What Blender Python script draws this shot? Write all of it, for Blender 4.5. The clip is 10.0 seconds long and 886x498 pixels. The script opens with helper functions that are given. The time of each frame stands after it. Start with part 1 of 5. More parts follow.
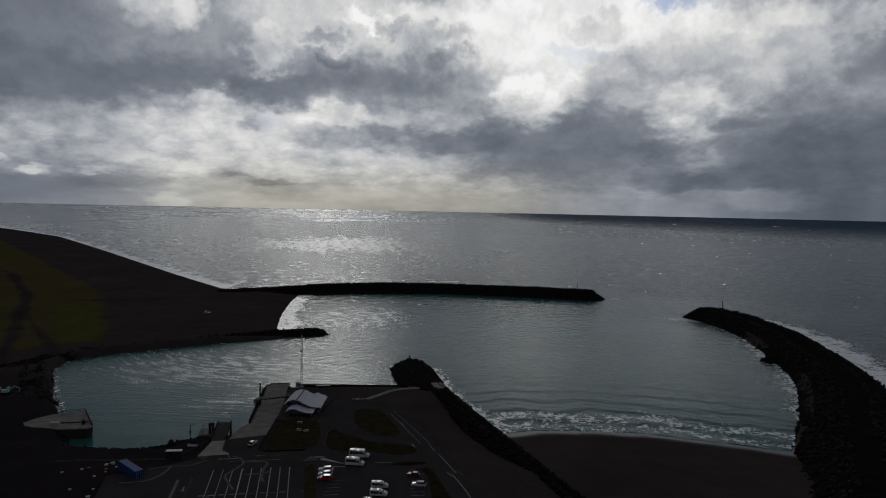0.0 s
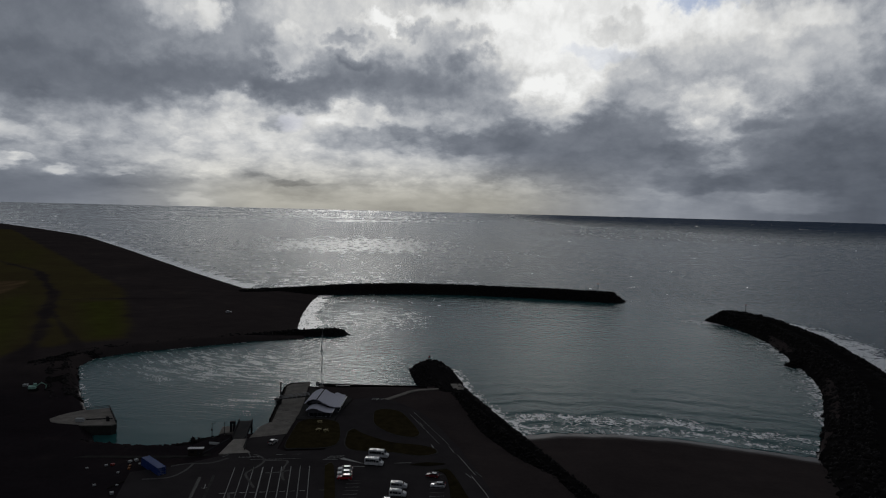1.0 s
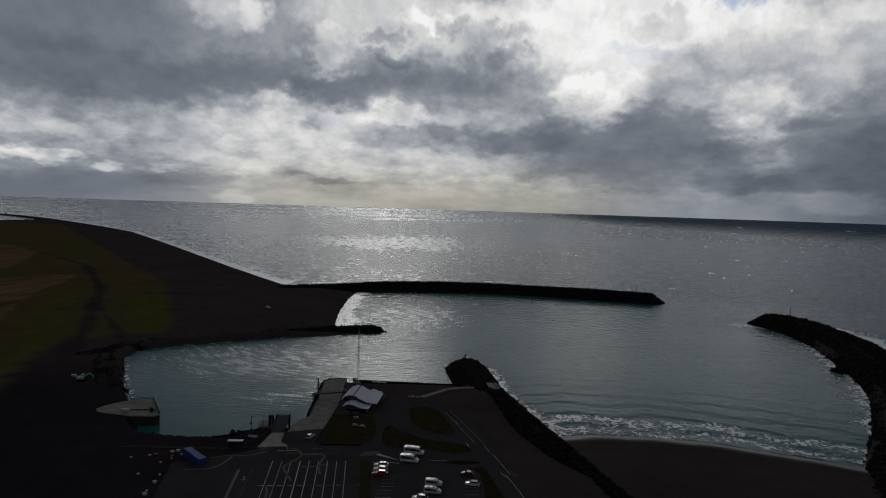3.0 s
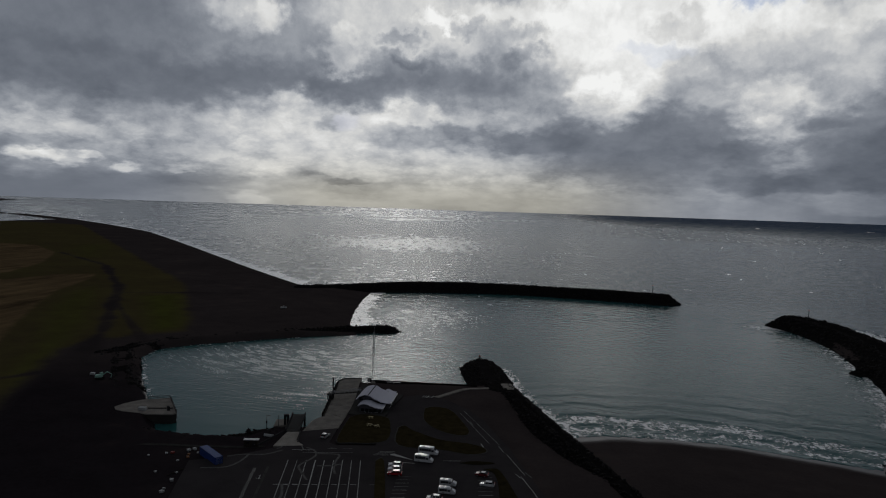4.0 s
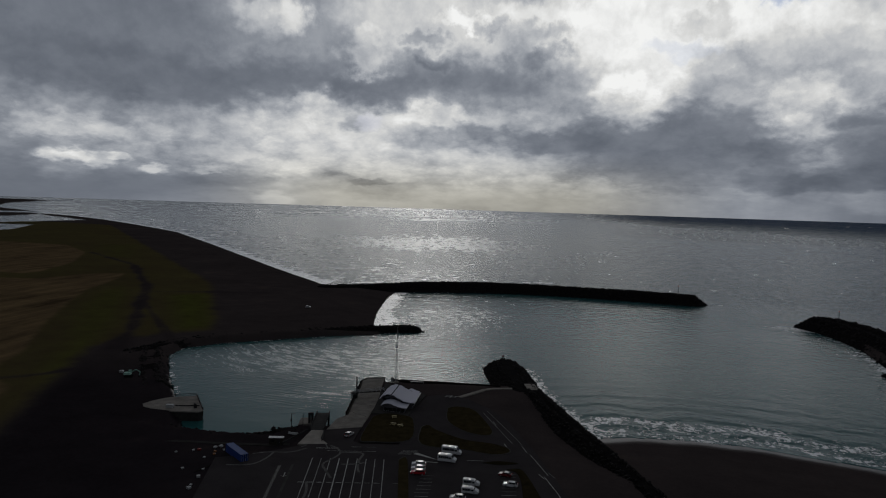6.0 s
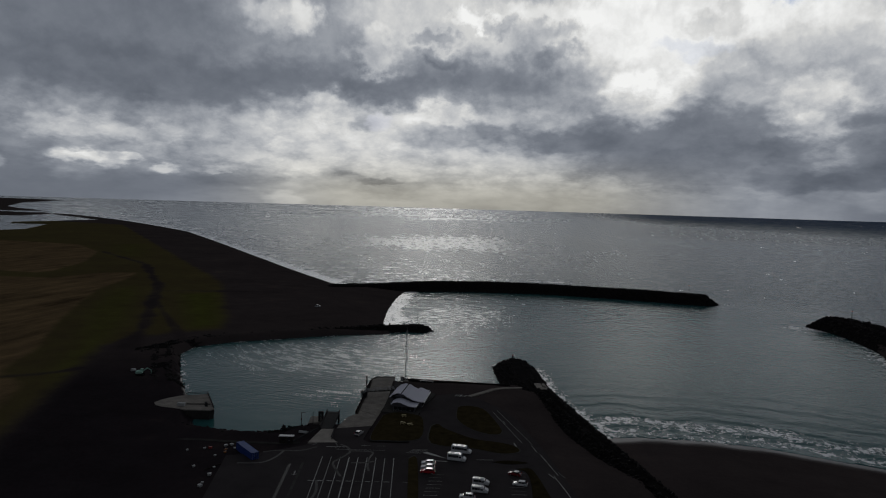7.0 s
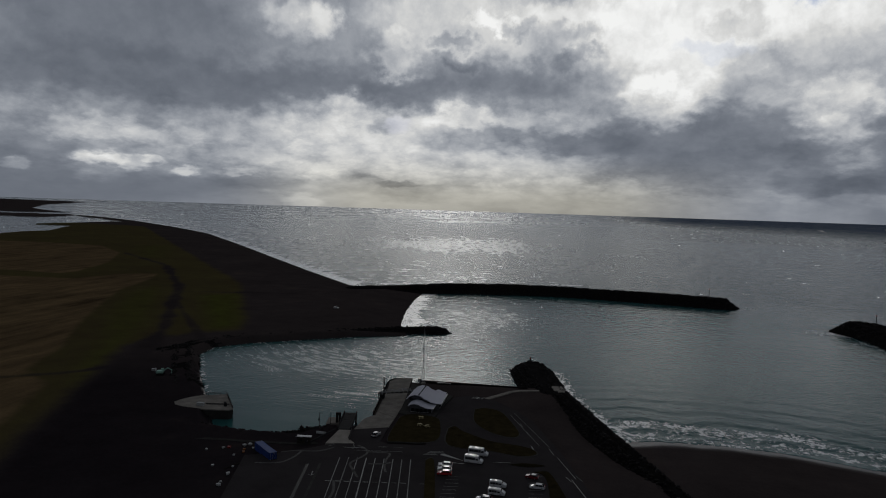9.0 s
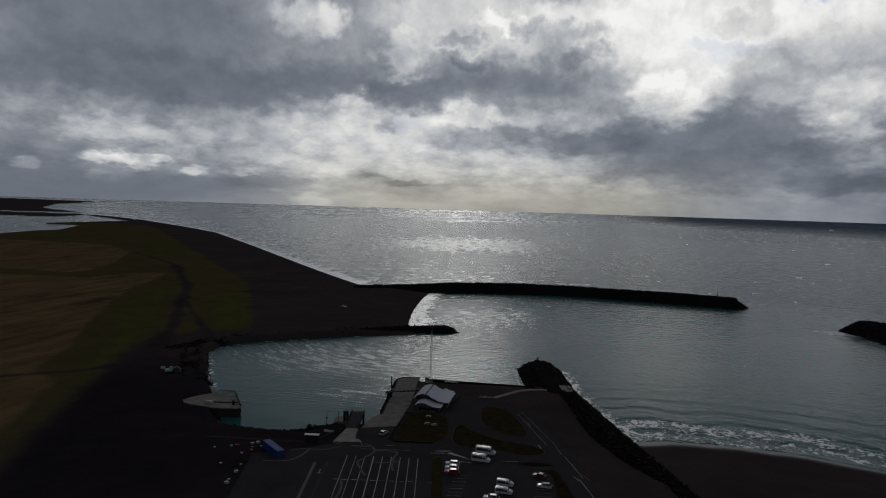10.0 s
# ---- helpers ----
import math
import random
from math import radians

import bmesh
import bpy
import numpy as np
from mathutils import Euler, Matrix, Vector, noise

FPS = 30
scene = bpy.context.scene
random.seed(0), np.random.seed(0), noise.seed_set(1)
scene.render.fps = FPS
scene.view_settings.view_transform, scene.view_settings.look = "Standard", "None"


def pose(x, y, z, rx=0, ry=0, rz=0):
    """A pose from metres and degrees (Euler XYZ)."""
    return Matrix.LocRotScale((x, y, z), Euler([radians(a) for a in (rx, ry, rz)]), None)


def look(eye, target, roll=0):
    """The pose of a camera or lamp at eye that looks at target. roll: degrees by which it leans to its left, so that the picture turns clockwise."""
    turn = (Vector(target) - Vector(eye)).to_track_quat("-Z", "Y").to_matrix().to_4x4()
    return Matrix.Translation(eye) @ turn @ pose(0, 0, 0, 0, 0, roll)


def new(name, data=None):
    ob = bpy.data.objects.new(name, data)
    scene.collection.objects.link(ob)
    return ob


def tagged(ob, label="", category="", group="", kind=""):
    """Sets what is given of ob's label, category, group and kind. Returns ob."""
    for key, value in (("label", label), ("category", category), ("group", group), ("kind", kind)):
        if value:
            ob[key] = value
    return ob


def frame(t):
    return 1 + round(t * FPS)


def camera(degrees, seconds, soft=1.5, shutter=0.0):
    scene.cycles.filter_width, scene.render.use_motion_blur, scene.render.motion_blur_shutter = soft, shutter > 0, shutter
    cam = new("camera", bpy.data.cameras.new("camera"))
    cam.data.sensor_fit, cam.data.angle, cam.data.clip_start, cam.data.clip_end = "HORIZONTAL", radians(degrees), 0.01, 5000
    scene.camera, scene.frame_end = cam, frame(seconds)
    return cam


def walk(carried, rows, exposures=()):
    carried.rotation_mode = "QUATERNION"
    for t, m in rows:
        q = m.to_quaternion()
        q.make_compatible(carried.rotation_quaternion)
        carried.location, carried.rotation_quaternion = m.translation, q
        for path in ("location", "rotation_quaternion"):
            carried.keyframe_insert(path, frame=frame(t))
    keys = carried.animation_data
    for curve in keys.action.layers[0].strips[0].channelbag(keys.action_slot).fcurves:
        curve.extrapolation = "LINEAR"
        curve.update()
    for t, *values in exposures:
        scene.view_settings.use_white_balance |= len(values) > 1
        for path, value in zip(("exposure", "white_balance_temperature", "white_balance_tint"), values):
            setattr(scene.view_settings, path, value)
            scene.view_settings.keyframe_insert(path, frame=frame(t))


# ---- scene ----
cam = camera(65.95, 10.0, soft=1.1)
EYE = 85.0
# seconds, x, y, rise, yaw, pitch, roll
ROWS = [
    (0, 0.00, 0.00, 0.00, 0.000, -3.357, -1.224),
    (0.5, -0.06, -0.07, 0.01, 0.813, -3.363, -1.354),
    (1, -0.11, -0.14, 0.02, 1.679, -3.305, -1.433),
    (1.5, -0.16, -0.21, 0.03, 2.478, -3.302, -1.540),
    (2, -0.20, -0.27, 0.03, 3.343, -3.397, -1.644),
    (2.5, -0.24, -0.34, 0.03, 4.101, -3.474, -1.774),
    (4, -0.31, -0.51, -0.01, 6.024, -3.503, -1.885),
    (4.5, -0.32, -0.56, -0.03, 6.586, -3.455, -1.909),
    (5, -0.33, -0.61, -0.05, 7.089, -3.481, -1.869),
    (5.5, -0.33, -0.66, -0.08, 7.539, -3.511, -1.815),
    (7, -0.29, -0.78, -0.20, 8.774, -3.627, -1.723),
    (7.5, -0.27, -0.82, -0.25, 9.177, -3.573, -1.687),
    (8, -0.24, -0.86, -0.30, 9.575, -3.508, -1.765),
    (8.5, -0.21, -0.89, -0.35, 9.893, -3.457, -1.751),
    (9, -0.17, -0.92, -0.42, 10.284, -3.456, -1.828),
    (9.5, -0.12, -0.94, -0.48, 10.608, -3.503, -1.813),
    (10, -0.07, -0.97, -0.55, 10.915, -3.535, -1.790),
]
walk(cam, [(t, pose(x, y, EYE + z, 90 + pitch, roll, yaw)) for t, x, y, z, yaw, pitch, roll in ROWS])

# ---- light ----
# Broken cloud by azimuth, elevation, half width, half height (degrees), strength.
HIGH_BANKS = [
    (-31.4, 9.1, 24, 3, -0.12), (-36.7, 13.5, 16, 4, -0.1), (13.8, 11.0, 4, 2.4, -0.15), (-3.2, 11.0, 10, 2.5, -0.07), (-9.7, 13.8, 2.2, 1.0, -0.15),
    (-13.3, 9.2, 7, 1.8, -0.09), (-9.7, 12.0, 2.2, 1.0, -0.11), (17.2, 12.2, 4, 2.4, -0.09), (0.5, 12.4, 2.2, 1.0, -0.12), (32.1, 11.2, 4, 2.4, -0.06),
    (0.4, 14.2, 2.2, 1.0, -0.09), (12.4, 14.1, 2.2, 1.0, -0.08),
]
LOW_BANKS = [
    (32.2, 2.7, 16, 7, -0.17), (-43.8, 0.9, 24, 3, -0.11), (10.2, 5.5, 10, 5, -0.1), (-15.7, 6.9, 2.2, 1.0, -0.14), (0.6, 5.4, 7, 1.8, -0.08),
    (18.9, 2.7, 5, 1.2, -0.09), (-41.8, 3.6, 5, 1.2, -0.06), (-32.8, 6.6, 7, 1.8, -0.05), (-25.7, 1.7, 5, 1.2, -0.08), (-5.5, 6.4, 2.2, 1.0, -0.11),
    (22.0, 7.4, 5, 1.2, -0.07), (17.5, 4.6, 3, 1.5, -0.07), (-7.8, 5.2, 5, 1.2, -0.08), (-13.2, 1.2, 5, 1.2, -0.08), (-18.5, 1.9, 3, 1.5, -0.08),
]
HIGH_BREAKS = [
    (10.4, 14.1, 16, 7, 0.36), (-9.0, 15.6, 10, 5, 0.23), (19.1, 8.5, 4, 2.4, 0.19), (26.2, 13.1, 6, 4, 0.15), (6.6, 8.7, 4, 2.4, 0.22),
    (-21.8, 14.4, 4, 2.4, 0.15), (-1.5, 15.8, 7, 1.8, 0.09), (23.5, 9.4, 4, 2.4, 0.11), (-14.6, 11.7, 3, 1.5, 0.15), (24.4, 15.0, 7, 1.8, 0.09),
    (31.6, 14.2, 2.2, 1.0, 0.11), (-7.0, 15.6, 2.2, 1.0, 0.11), (-14.2, 13.4, 2.2, 1.0, 0.08),
]
LOW_BREAKS = [
    (-14.1, 4.0, 16, 7, 0.14), (-29.5, 5.0, 16, 4, 0.04), (0.7, 1.5, 10, 2.5, 0.07), (-8.7, 7.2, 5, 1.2, 0.14), (-18.0, 6.7, 10, 2.5, 0.08),
    (-14.1, 4.0, 7, 1.8, 0.07), (-37.0, 2.4, 3, 1.5, 0.1), (-36.7, 4.9, 5, 1.2, 0.1), (-3.1, 3.5, 7, 1.8, 0.06), (-22.6, 2.8, 5, 1.2, 0.07),
    (19.6, 6.6, 3, 1.5, 0.12), (-1.3, 7.4, 5, 1.2, 0.07), (-21.8, 0.2, 2.2, 1.0, 0.1), (25.0, 1.1, 5, 1.2, 0.09), (-22.2, 4.5, 2.2, 1.0, 0.07),
    (-31.5, 5.0, 2.2, 1.0, 0.07), (20.1, 4.6, 2.2, 1.0, 0.07), (-18.9, 7.8, 2.2, 1.0, 0.08),
]
PUFFS = [(-30.8, 2.3, 1.1, 0.55, 0.20), (-26.9, 2.5, 1.8, 0.4, 0.10), (-32.9, 2.9, 1.2, 0.45, 0.14), (-42.1, 2.3, 1.3, 0.6, 0.10), (-36.9, 2.7, 2.2, 0.75, 0.2), (-34.4, 2.65, 1.6, 0.7, 0.16),
         (-20.4, 14.2, 2.4, 1.9, 0.12), (-4.7, 14.9, 1.3, 1.0, -0.10), (-13.6, 1.9, 2.2, 0.5, -0.10), (-17.0, 2.3, 2.0, 0.45, -0.06)]
BLUE_GAPS = [(17.5, 16.2, 3.2, 1.7, 0.85), (-14.4, 7.1, 1.7, 0.9, 0.5), (10.6, 12.6, 3.6, 0.9, 0.3)]
SUN_AZIMUTH, SUN_ELEVATION = -9.5, 21.0
CLOUD_BASE = 0.55


class Nodes:
    """Short-hand for a node tree."""

    def __init__(self, tree):
        self.tree = tree
        tree.nodes.clear()


    def link(self, a, b):
        self.tree.links.new(a, b)

    def math(self, op, a, b=None, c=None, clamp=False):
        n = self.tree.nodes.new("ShaderNodeMath")
        n.operation, n.use_clamp = op, clamp
        for i, v in enumerate((a, b, c)):
            if v is None:
                continue
            if isinstance(v, (int, float)):
                n.inputs[i].default_value = v
            else:
                self.link(v, n.inputs[i])
        return n.outputs[0]

    def vmath(self, op, a, b=None, scale=None):
        n = self.tree.nodes.new("ShaderNodeVectorMath")
        n.operation = op
        for i, v in enumerate((a, b)):
            if v is None:
                continue
            if isinstance(v, tuple):
                n.inputs[i].default_value = v
            else:
                self.link(v, n.inputs[i])
        if scale is not None:
            if isinstance(scale, (int, float)):
                n.inputs["Scale"].default_value = scale
            else:
                self.link(scale, n.inputs["Scale"])
        return n.outputs["Value"] if op in ("LENGTH", "DISTANCE", "DOT_PRODUCT") else n.outputs[0]

    def noise(self, vector, scale, detail=4.0, rough=0.55, distortion=0.0, colour=False):
        n = self.tree.nodes.new("ShaderNodeTexNoise")
        if vector is not None:
            self.link(vector, n.inputs["Vector"])
        n.inputs["Scale"].default_value, n.inputs["Detail"].default_value = scale, detail
        n.inputs["Roughness"].default_value, n.inputs["Distortion"].default_value = rough, distortion
        return n.outputs["Color" if colour else "Fac"]

    def span(self, value, a, b, c=0.0, d=1.0, smooth=False):
        n = self.tree.nodes.new("ShaderNodeMapRange")
        n.interpolation_type = "SMOOTHSTEP" if smooth else "LINEAR"
        self.link(value, n.inputs["Value"])
        for key, v in (("From Min", a), ("From Max", b), ("To Min", c), ("To Max", d)):
            if isinstance(v, (int, float)):
                n.inputs[key].default_value = v
            else:
                self.link(v, n.inputs[key])
        return n.outputs["Result"]

    def mix(self, fac, a, b, blend="MIX"):
        n = self.tree.nodes.new("ShaderNodeMix")
        n.data_type, n.blend_type = "RGBA", blend
        if isinstance(fac, (int, float)):
            n.inputs[0].default_value = fac
        else:
            self.link(fac, n.inputs[0])
        for socket, v in ((n.inputs[6], a), (n.inputs[7], b)):
            if isinstance(v, tuple):
                socket.default_value = (*v, 1.0)
            else:
                self.link(v, socket)
        return n.outputs[2]

    def xyz(self, x, y, z=0.0):
        n = self.tree.nodes.new("ShaderNodeCombineXYZ")
        for i, v in enumerate((x, y, z)):
            if isinstance(v, (int, float)):
                n.inputs[i].default_value = v
            else:
                self.link(v, n.inputs[i])
        return n.outputs[0]

    def split(self, vector):
        n = self.tree.nodes.new("ShaderNodeSeparateXYZ")
        self.link(vector, n.inputs[0])
        return n.outputs

    def attribute(self, name):
        n = self.tree.nodes.new("ShaderNodeAttribute")
        n.attribute_name = name
        return n.outputs


def make_world():
    world = bpy.data.worlds.new("cloudy_sky")
    scene.world = world
    world.use_nodes = True
    k = Nodes(world.node_tree)
    geo = k.tree.nodes.new("ShaderNodeTexCoord").outputs["Generated"]
    x, y, z = k.split(geo)
    el = k.math("MULTIPLY", k.math("ARCSINE", z), 57.296)
    az = k.math("MULTIPLY", k.math("ARCTAN2", x, y), 57.296)
    # billows that flatten towards the horizon
    deck = k.xyz(k.math("MULTIPLY", az, 0.1), k.math("MULTIPLY", k.math("LOGARITHM", k.math("ADD", k.math("MAXIMUM", el, 0.0), 5.0), 2.71828), 1.9))
    # ragged edges: two sizes of billow, flatter towards the horizon
    ripple = k.math("ADD", 0.42, k.math("MULTIPLY", k.math("MAXIMUM", el, 0.0), 0.065))
    w1 = k.vmath("SUBTRACT", k.noise(deck, 2.0, 3, 0.5, 0.0, colour=True), (0.5, 0.5, 0.5))
    w2 = k.vmath("SUBTRACT", k.noise(deck, 7.0, 5, 0.55, 0.0, colour=True), (0.5, 0.5, 0.5))
    warp = k.vmath("ADD", k.vmath("MULTIPLY", w1, (5.0, 3.0, 0.0)), k.vmath("MULTIPLY", w2, (3.2, 2.4, 0.0)))
    place = k.vmath("ADD", k.xyz(az, el), k.vmath("SCALE", warp, scale=ripple))

    def blob(row):
        a, e, ra, re, strength = row
        m = k.tree.nodes.new("ShaderNodeMapping")
        m.vector_type = "TEXTURE"
        k.link(place, m.inputs["Vector"])
        m.inputs["Location"].default_value = (a, e, 0)
        m.inputs["Scale"].default_value = (ra, re, 1)
        g = k.tree.nodes.new("ShaderNodeTexGradient")
        g.gradient_type = "SPHERICAL"
        k.link(m.outputs[0], g.inputs[0])
        return k.math("MULTIPLY", k.span(g.outputs[1], 0.0, 0.6, 0.0, 1.0, True), strength)

    level = k.math("ADD", CLOUD_BASE, 0.0)
    for row in HIGH_BANKS + LOW_BANKS + HIGH_BREAKS + LOW_BREAKS + PUFFS:
        level = k.math("ADD", level, blob(row))
    # lumps with crisp edges over soft shading, and curtains of rain low down
    curl = k.vmath("ADD", deck, k.vmath("SCALE", w2, scale=0.16))
    cells = k.tree.nodes.new("ShaderNodeTexVoronoi")
    cells.feature, cells.normalize = "SMOOTH_F1", True
    k.link(curl, cells.inputs["Vector"])
    for key, v in (("Scale", 3.6), ("Detail", 4.0), ("Roughness", 0.55), ("Lacunarity", 2.2), ("Smoothness", 0.6)):
        cells.inputs[key].default_value = v
    lump = k.math("SUBTRACT", 0.5, k.span(cells.outputs["Distance"], 0.18, 0.46, 0.0, 1.0, True))
    crumb = k.math("SUBTRACT", k.noise(deck, 4.5, 7, 0.6, 0.2), 0.5)
    depth = k.math("MULTIPLY", k.span(el, 0.3, 2.6, 0.3, 1.0, True), k.span(el, 8.0, 12.0, 1.0, 0.7, True))
    depth = k.math("MULTIPLY", depth, k.span(level, 0.42, 0.60, 0.30, 1.0, True))
    lumps = k.math("ADD", k.math("MULTIPLY", lump, 0.12), k.math("MULTIPLY", crumb, 0.30))
    level = k.math("ADD", level, k.math("MULTIPLY", lumps, depth))
    curtain = k.math("SUBTRACT", k.noise(k.xyz(k.math("MULTIPLY", az, 0.35), k.math("MULTIPLY", el, 0.12)), 1.0, 3, 0.5), 0.5)
    level = k.math("ADD", level, k.math("MULTIPLY", curtain, k.math("MULTIPLY", k.span(el, 4.0, 1.5, 0.0, 0.12, True), k.span(az, 4.0, 10.0, 0.0, 1.0, True))))
    # heavy cloud overhead and behind
    over = k.math("MAXIMUM", k.span(el, 20.0, 42.0, 0.0, 1.0, True), k.span(y, 0.55, 0.1, 0.0, 1.0, True))
    level = k.math("MINIMUM", k.math("MAXIMUM", level, 0.2), 0.95)
    light = k.math("MULTIPLY", k.math("POWER", level, 2.2), k.math("SUBTRACT", 1.0, k.math("MULTIPLY", over, 0.65)))
    warm = k.math("MULTIPLY", k.span(el, 5.0, 0.5, 0.0, 1.0, True), k.span(k.math("ABSOLUTE", k.math("ADD", az, 7.0)), 24.0, 8.0, 0.0, 1.0, True))
    tint = k.mix(k.span(level, 0.36, 0.82), (0.84, 0.96, 1.19), (0.995, 1.0, 0.99))
    tint = k.mix(warm, tint, (1.03, 1.0, 0.89))
    cloud = k.vmath("SCALE", tint, scale=light)
    sky = k.tree.nodes.new("ShaderNodeTexSky")
    sky.sky_type, sky.sun_disc = "NISHITA", False
    sky.sun_elevation, sky.sun_rotation = radians(SUN_ELEVATION), radians(SUN_AZIMUTH)
    blue = k.mix(0.25, (0.36, 0.45, 0.66), k.vmath("SCALE", sky.outputs[0], scale=0.05))
    gap = k.math("ADD", 0.0, 0.0)
    for row in BLUE_GAPS:
        gap = k.math("ADD", gap, blob(row))
    mixed = k.mix(k.math("MINIMUM", gap, 0.85), cloud, blue)
    bg = k.tree.nodes.new("ShaderNodeBackground")
    k.link(mixed, bg.inputs[0])
    out = k.tree.nodes.new("ShaderNodeOutputWorld")
    k.link(bg.outputs[0], out.inputs[0])


make_world()
sun = new("sun", bpy.data.lights.new("sun", "SUN"))
sun.data.energy, sun.data.angle, sun.data.color = 0.15, radians(9.0), (1.0, 0.975, 0.93)
sun.matrix_world = look((0, 0, 0), (-math.sin(radians(SUN_AZIMUTH)), -math.cos(radians(SUN_AZIMUTH)), -math.tan(radians(SUN_ELEVATION))))


# ---- materials ----
def material(name):
    m = bpy.data.materials.new(name)
    m.use_nodes = True
    k = Nodes(m.node_tree)
    p = k.tree.nodes.new("ShaderNodeBsdfPrincipled")
    out = k.tree.nodes.new("ShaderNodeOutputMaterial")
    k.link(p.outputs[0], out.inputs[0])
    return m, k, p


def bump(k, p, height, strength, distance):
    b = k.tree.nodes.new("ShaderNodeBump")
    b.inputs["Strength"].default_value, b.inputs["Distance"].default_value = strength, distance
    k.link(height, b.inputs["Height"])
    k.link(b.outputs[0], p.inputs["Normal"])


def worn(name, colour, rough=0.7, metal=0.0, vary=0.25, scale=1.5, fine=12.0, relief=0.02, coat=0.0, gloss=0.1):
    """A plain surface with stains at two sizes and fine relief; each piece a little its own."""
    m, k, p = material(name)
    at = k.tree.nodes.new("ShaderNodeTexCoord").outputs["Object"]
    n = k.math("ADD", k.math("MULTIPLY", k.noise(at, scale, 5), 0.6), k.math("MULTIPLY", k.noise(at, fine, 3), 0.4))
    own = k.tree.nodes.new("ShaderNodeObjectInfo").outputs["Random"]
    n = k.math("ADD", n, k.math("MULTIPLY", k.math("SUBTRACT", own, 0.5), 0.3))
    dark, light = tuple(c * (1 - vary) for c in colour), tuple(min(1.0, c * (1 + vary)) for c in colour)
    k.link(k.mix(k.span(n, 0.3, 0.7), dark, light), p.inputs["Base Color"])
    k.link(k.span(n, 0.3, 0.7, max(0.05, rough - 0.1), min(1.0, rough + 0.1)), p.inputs["Roughness"])
    p.inputs["Specular IOR Level"].default_value = gloss
    p.inputs["Metallic"].default_value, p.inputs["Coat Weight"].default_value = metal, coat
    if relief:
        bump(k, p, n, 0.5, relief)
    return m


ASPHALT = worn("asphalt", (0.037, 0.033, 0.034), 0.9, scale=0.12, fine=2.0, vary=0.35, gloss=0.0)
CONCRETE = worn("concrete", (0.27, 0.25, 0.225), 0.9, scale=0.25, fine=3.0, vary=0.35, gloss=0.0)
DARK_CONCRETE = worn("weathered_concrete", (0.05, 0.048, 0.046), 0.9, scale=0.3, fine=3.0, vary=0.4, gloss=0.0)
ROAD_PAINT = worn("worn_road_paint", (0.27, 0.27, 0.26), 0.9, scale=0.5, fine=3.0, vary=0.75, relief=0, gloss=0.0)
WHITE_PAINT = worn("white_vehicle_paint", (0.62, 0.63, 0.65), 0.35, vary=0.08, coat=0.3, relief=0)
RED_PAINT = worn("red_vehicle_paint", (0.42, 0.02, 0.03), 0.3, vary=0.1, coat=0.6, relief=0)
SILVER_PAINT = worn("silver_vehicle_paint", (0.5, 0.5, 0.5), 0.3, 0.4, vary=0.1, coat=0.5, relief=0)
GLASS = worn("dark_window_glass", (0.012, 0.014, 0.016), 0.08, vary=0.1, relief=0)
RUBBER = worn("rubber", (0.015, 0.015, 0.015), 0.8)
RIM = worn("wheel_rim", (0.4, 0.4, 0.41), 0.35, 0.8)
RED_LAMP = worn("red_lamp_lens", (0.4, 0.02, 0.02), 0.2, relief=0)
CLEAR_LAMP = worn("clear_lamp_lens", (0.75, 0.75, 0.72), 0.15, relief=0)
STEEL = worn("galvanised_steel", (0.45, 0.46, 0.47), 0.5, 0.3)
DARK_STEEL = worn("dark_steel", (0.025, 0.025, 0.027), 0.8, 0.0, gloss=0.05)
ROOF_METAL = worn("grey_roof_sheet", (0.55, 0.55, 0.62), 0.75, 0.0, vary=0.08, relief=0.004)
WALL_PANEL = worn("grey_wall_panel", (0.10, 0.10, 0.11), 0.6, vary=0.15)
WHITE_TRIM = worn("white_trim", (0.75, 0.75, 0.75), 0.5, vary=0.05)
BLUE_STEEL = worn("blue_container_paint", (0.022, 0.05, 0.20), 0.45, vary=0.2)
TIMBER = worn("dark_timber", (0.04, 0.035, 0.03), 0.9, vary=0.35, gloss=0.0)
PALE_TIMBER = worn("pale_timber", (0.42, 0.36, 0.2), 0.7, vary=0.2)
WHITE_PLASTIC = worn("white_plastic", (0.36, 0.37, 0.37), 0.5, vary=0.1)
RED_PLASTIC = worn("red_plastic", (0.22, 0.03, 0.025), 0.5, vary=0.15)
ORANGE_PLASTIC = worn("orange_plastic", (0.22, 0.09, 0.03), 0.5, vary=0.15)
GREEN_PLASTIC = worn("pale_green_paint", (0.3, 0.5, 0.42), 0.5, vary=0.15)
TURF = worn("short_turf", (0.030, 0.024, 0.012), 0.95, scale=0.4, fine=3.0, vary=0.5, relief=0.05, gloss=0.0)


def rock_material():
    m, k, p = material("black_basalt")
    geo = k.tree.nodes.new("ShaderNodeNewGeometry")
    isle = geo.outputs["Random Per Island"]
    at = k.tree.nodes.new("ShaderNodeTexCoord").outputs["Object"]
    n = k.noise(at, 1.4, 5)
    v = k.math("ADD", k.math("MULTIPLY", isle, 0.6), k.math("MULTIPLY", n, 0.5))
    k.link(k.mix(k.span(v, 0.15, 1.0), (0.009, 0.0083, 0.0085), (0.030, 0.027, 0.027)), p.inputs["Base Color"])
    p.inputs["Roughness"].default_value = 0.75
    p.inputs["Specular IOR Level"].default_value = 0.03
    bump(k, p, k.noise(at, 3.0, 5), 0.5, 0.15)
    return m


BASALT = rock_material()
GRAVEL = worn("black_gravel", (0.014, 0.013, 0.0132), 0.9, scale=0.2, fine=2.5, vary=0.4, relief=0.08, gloss=0.0)


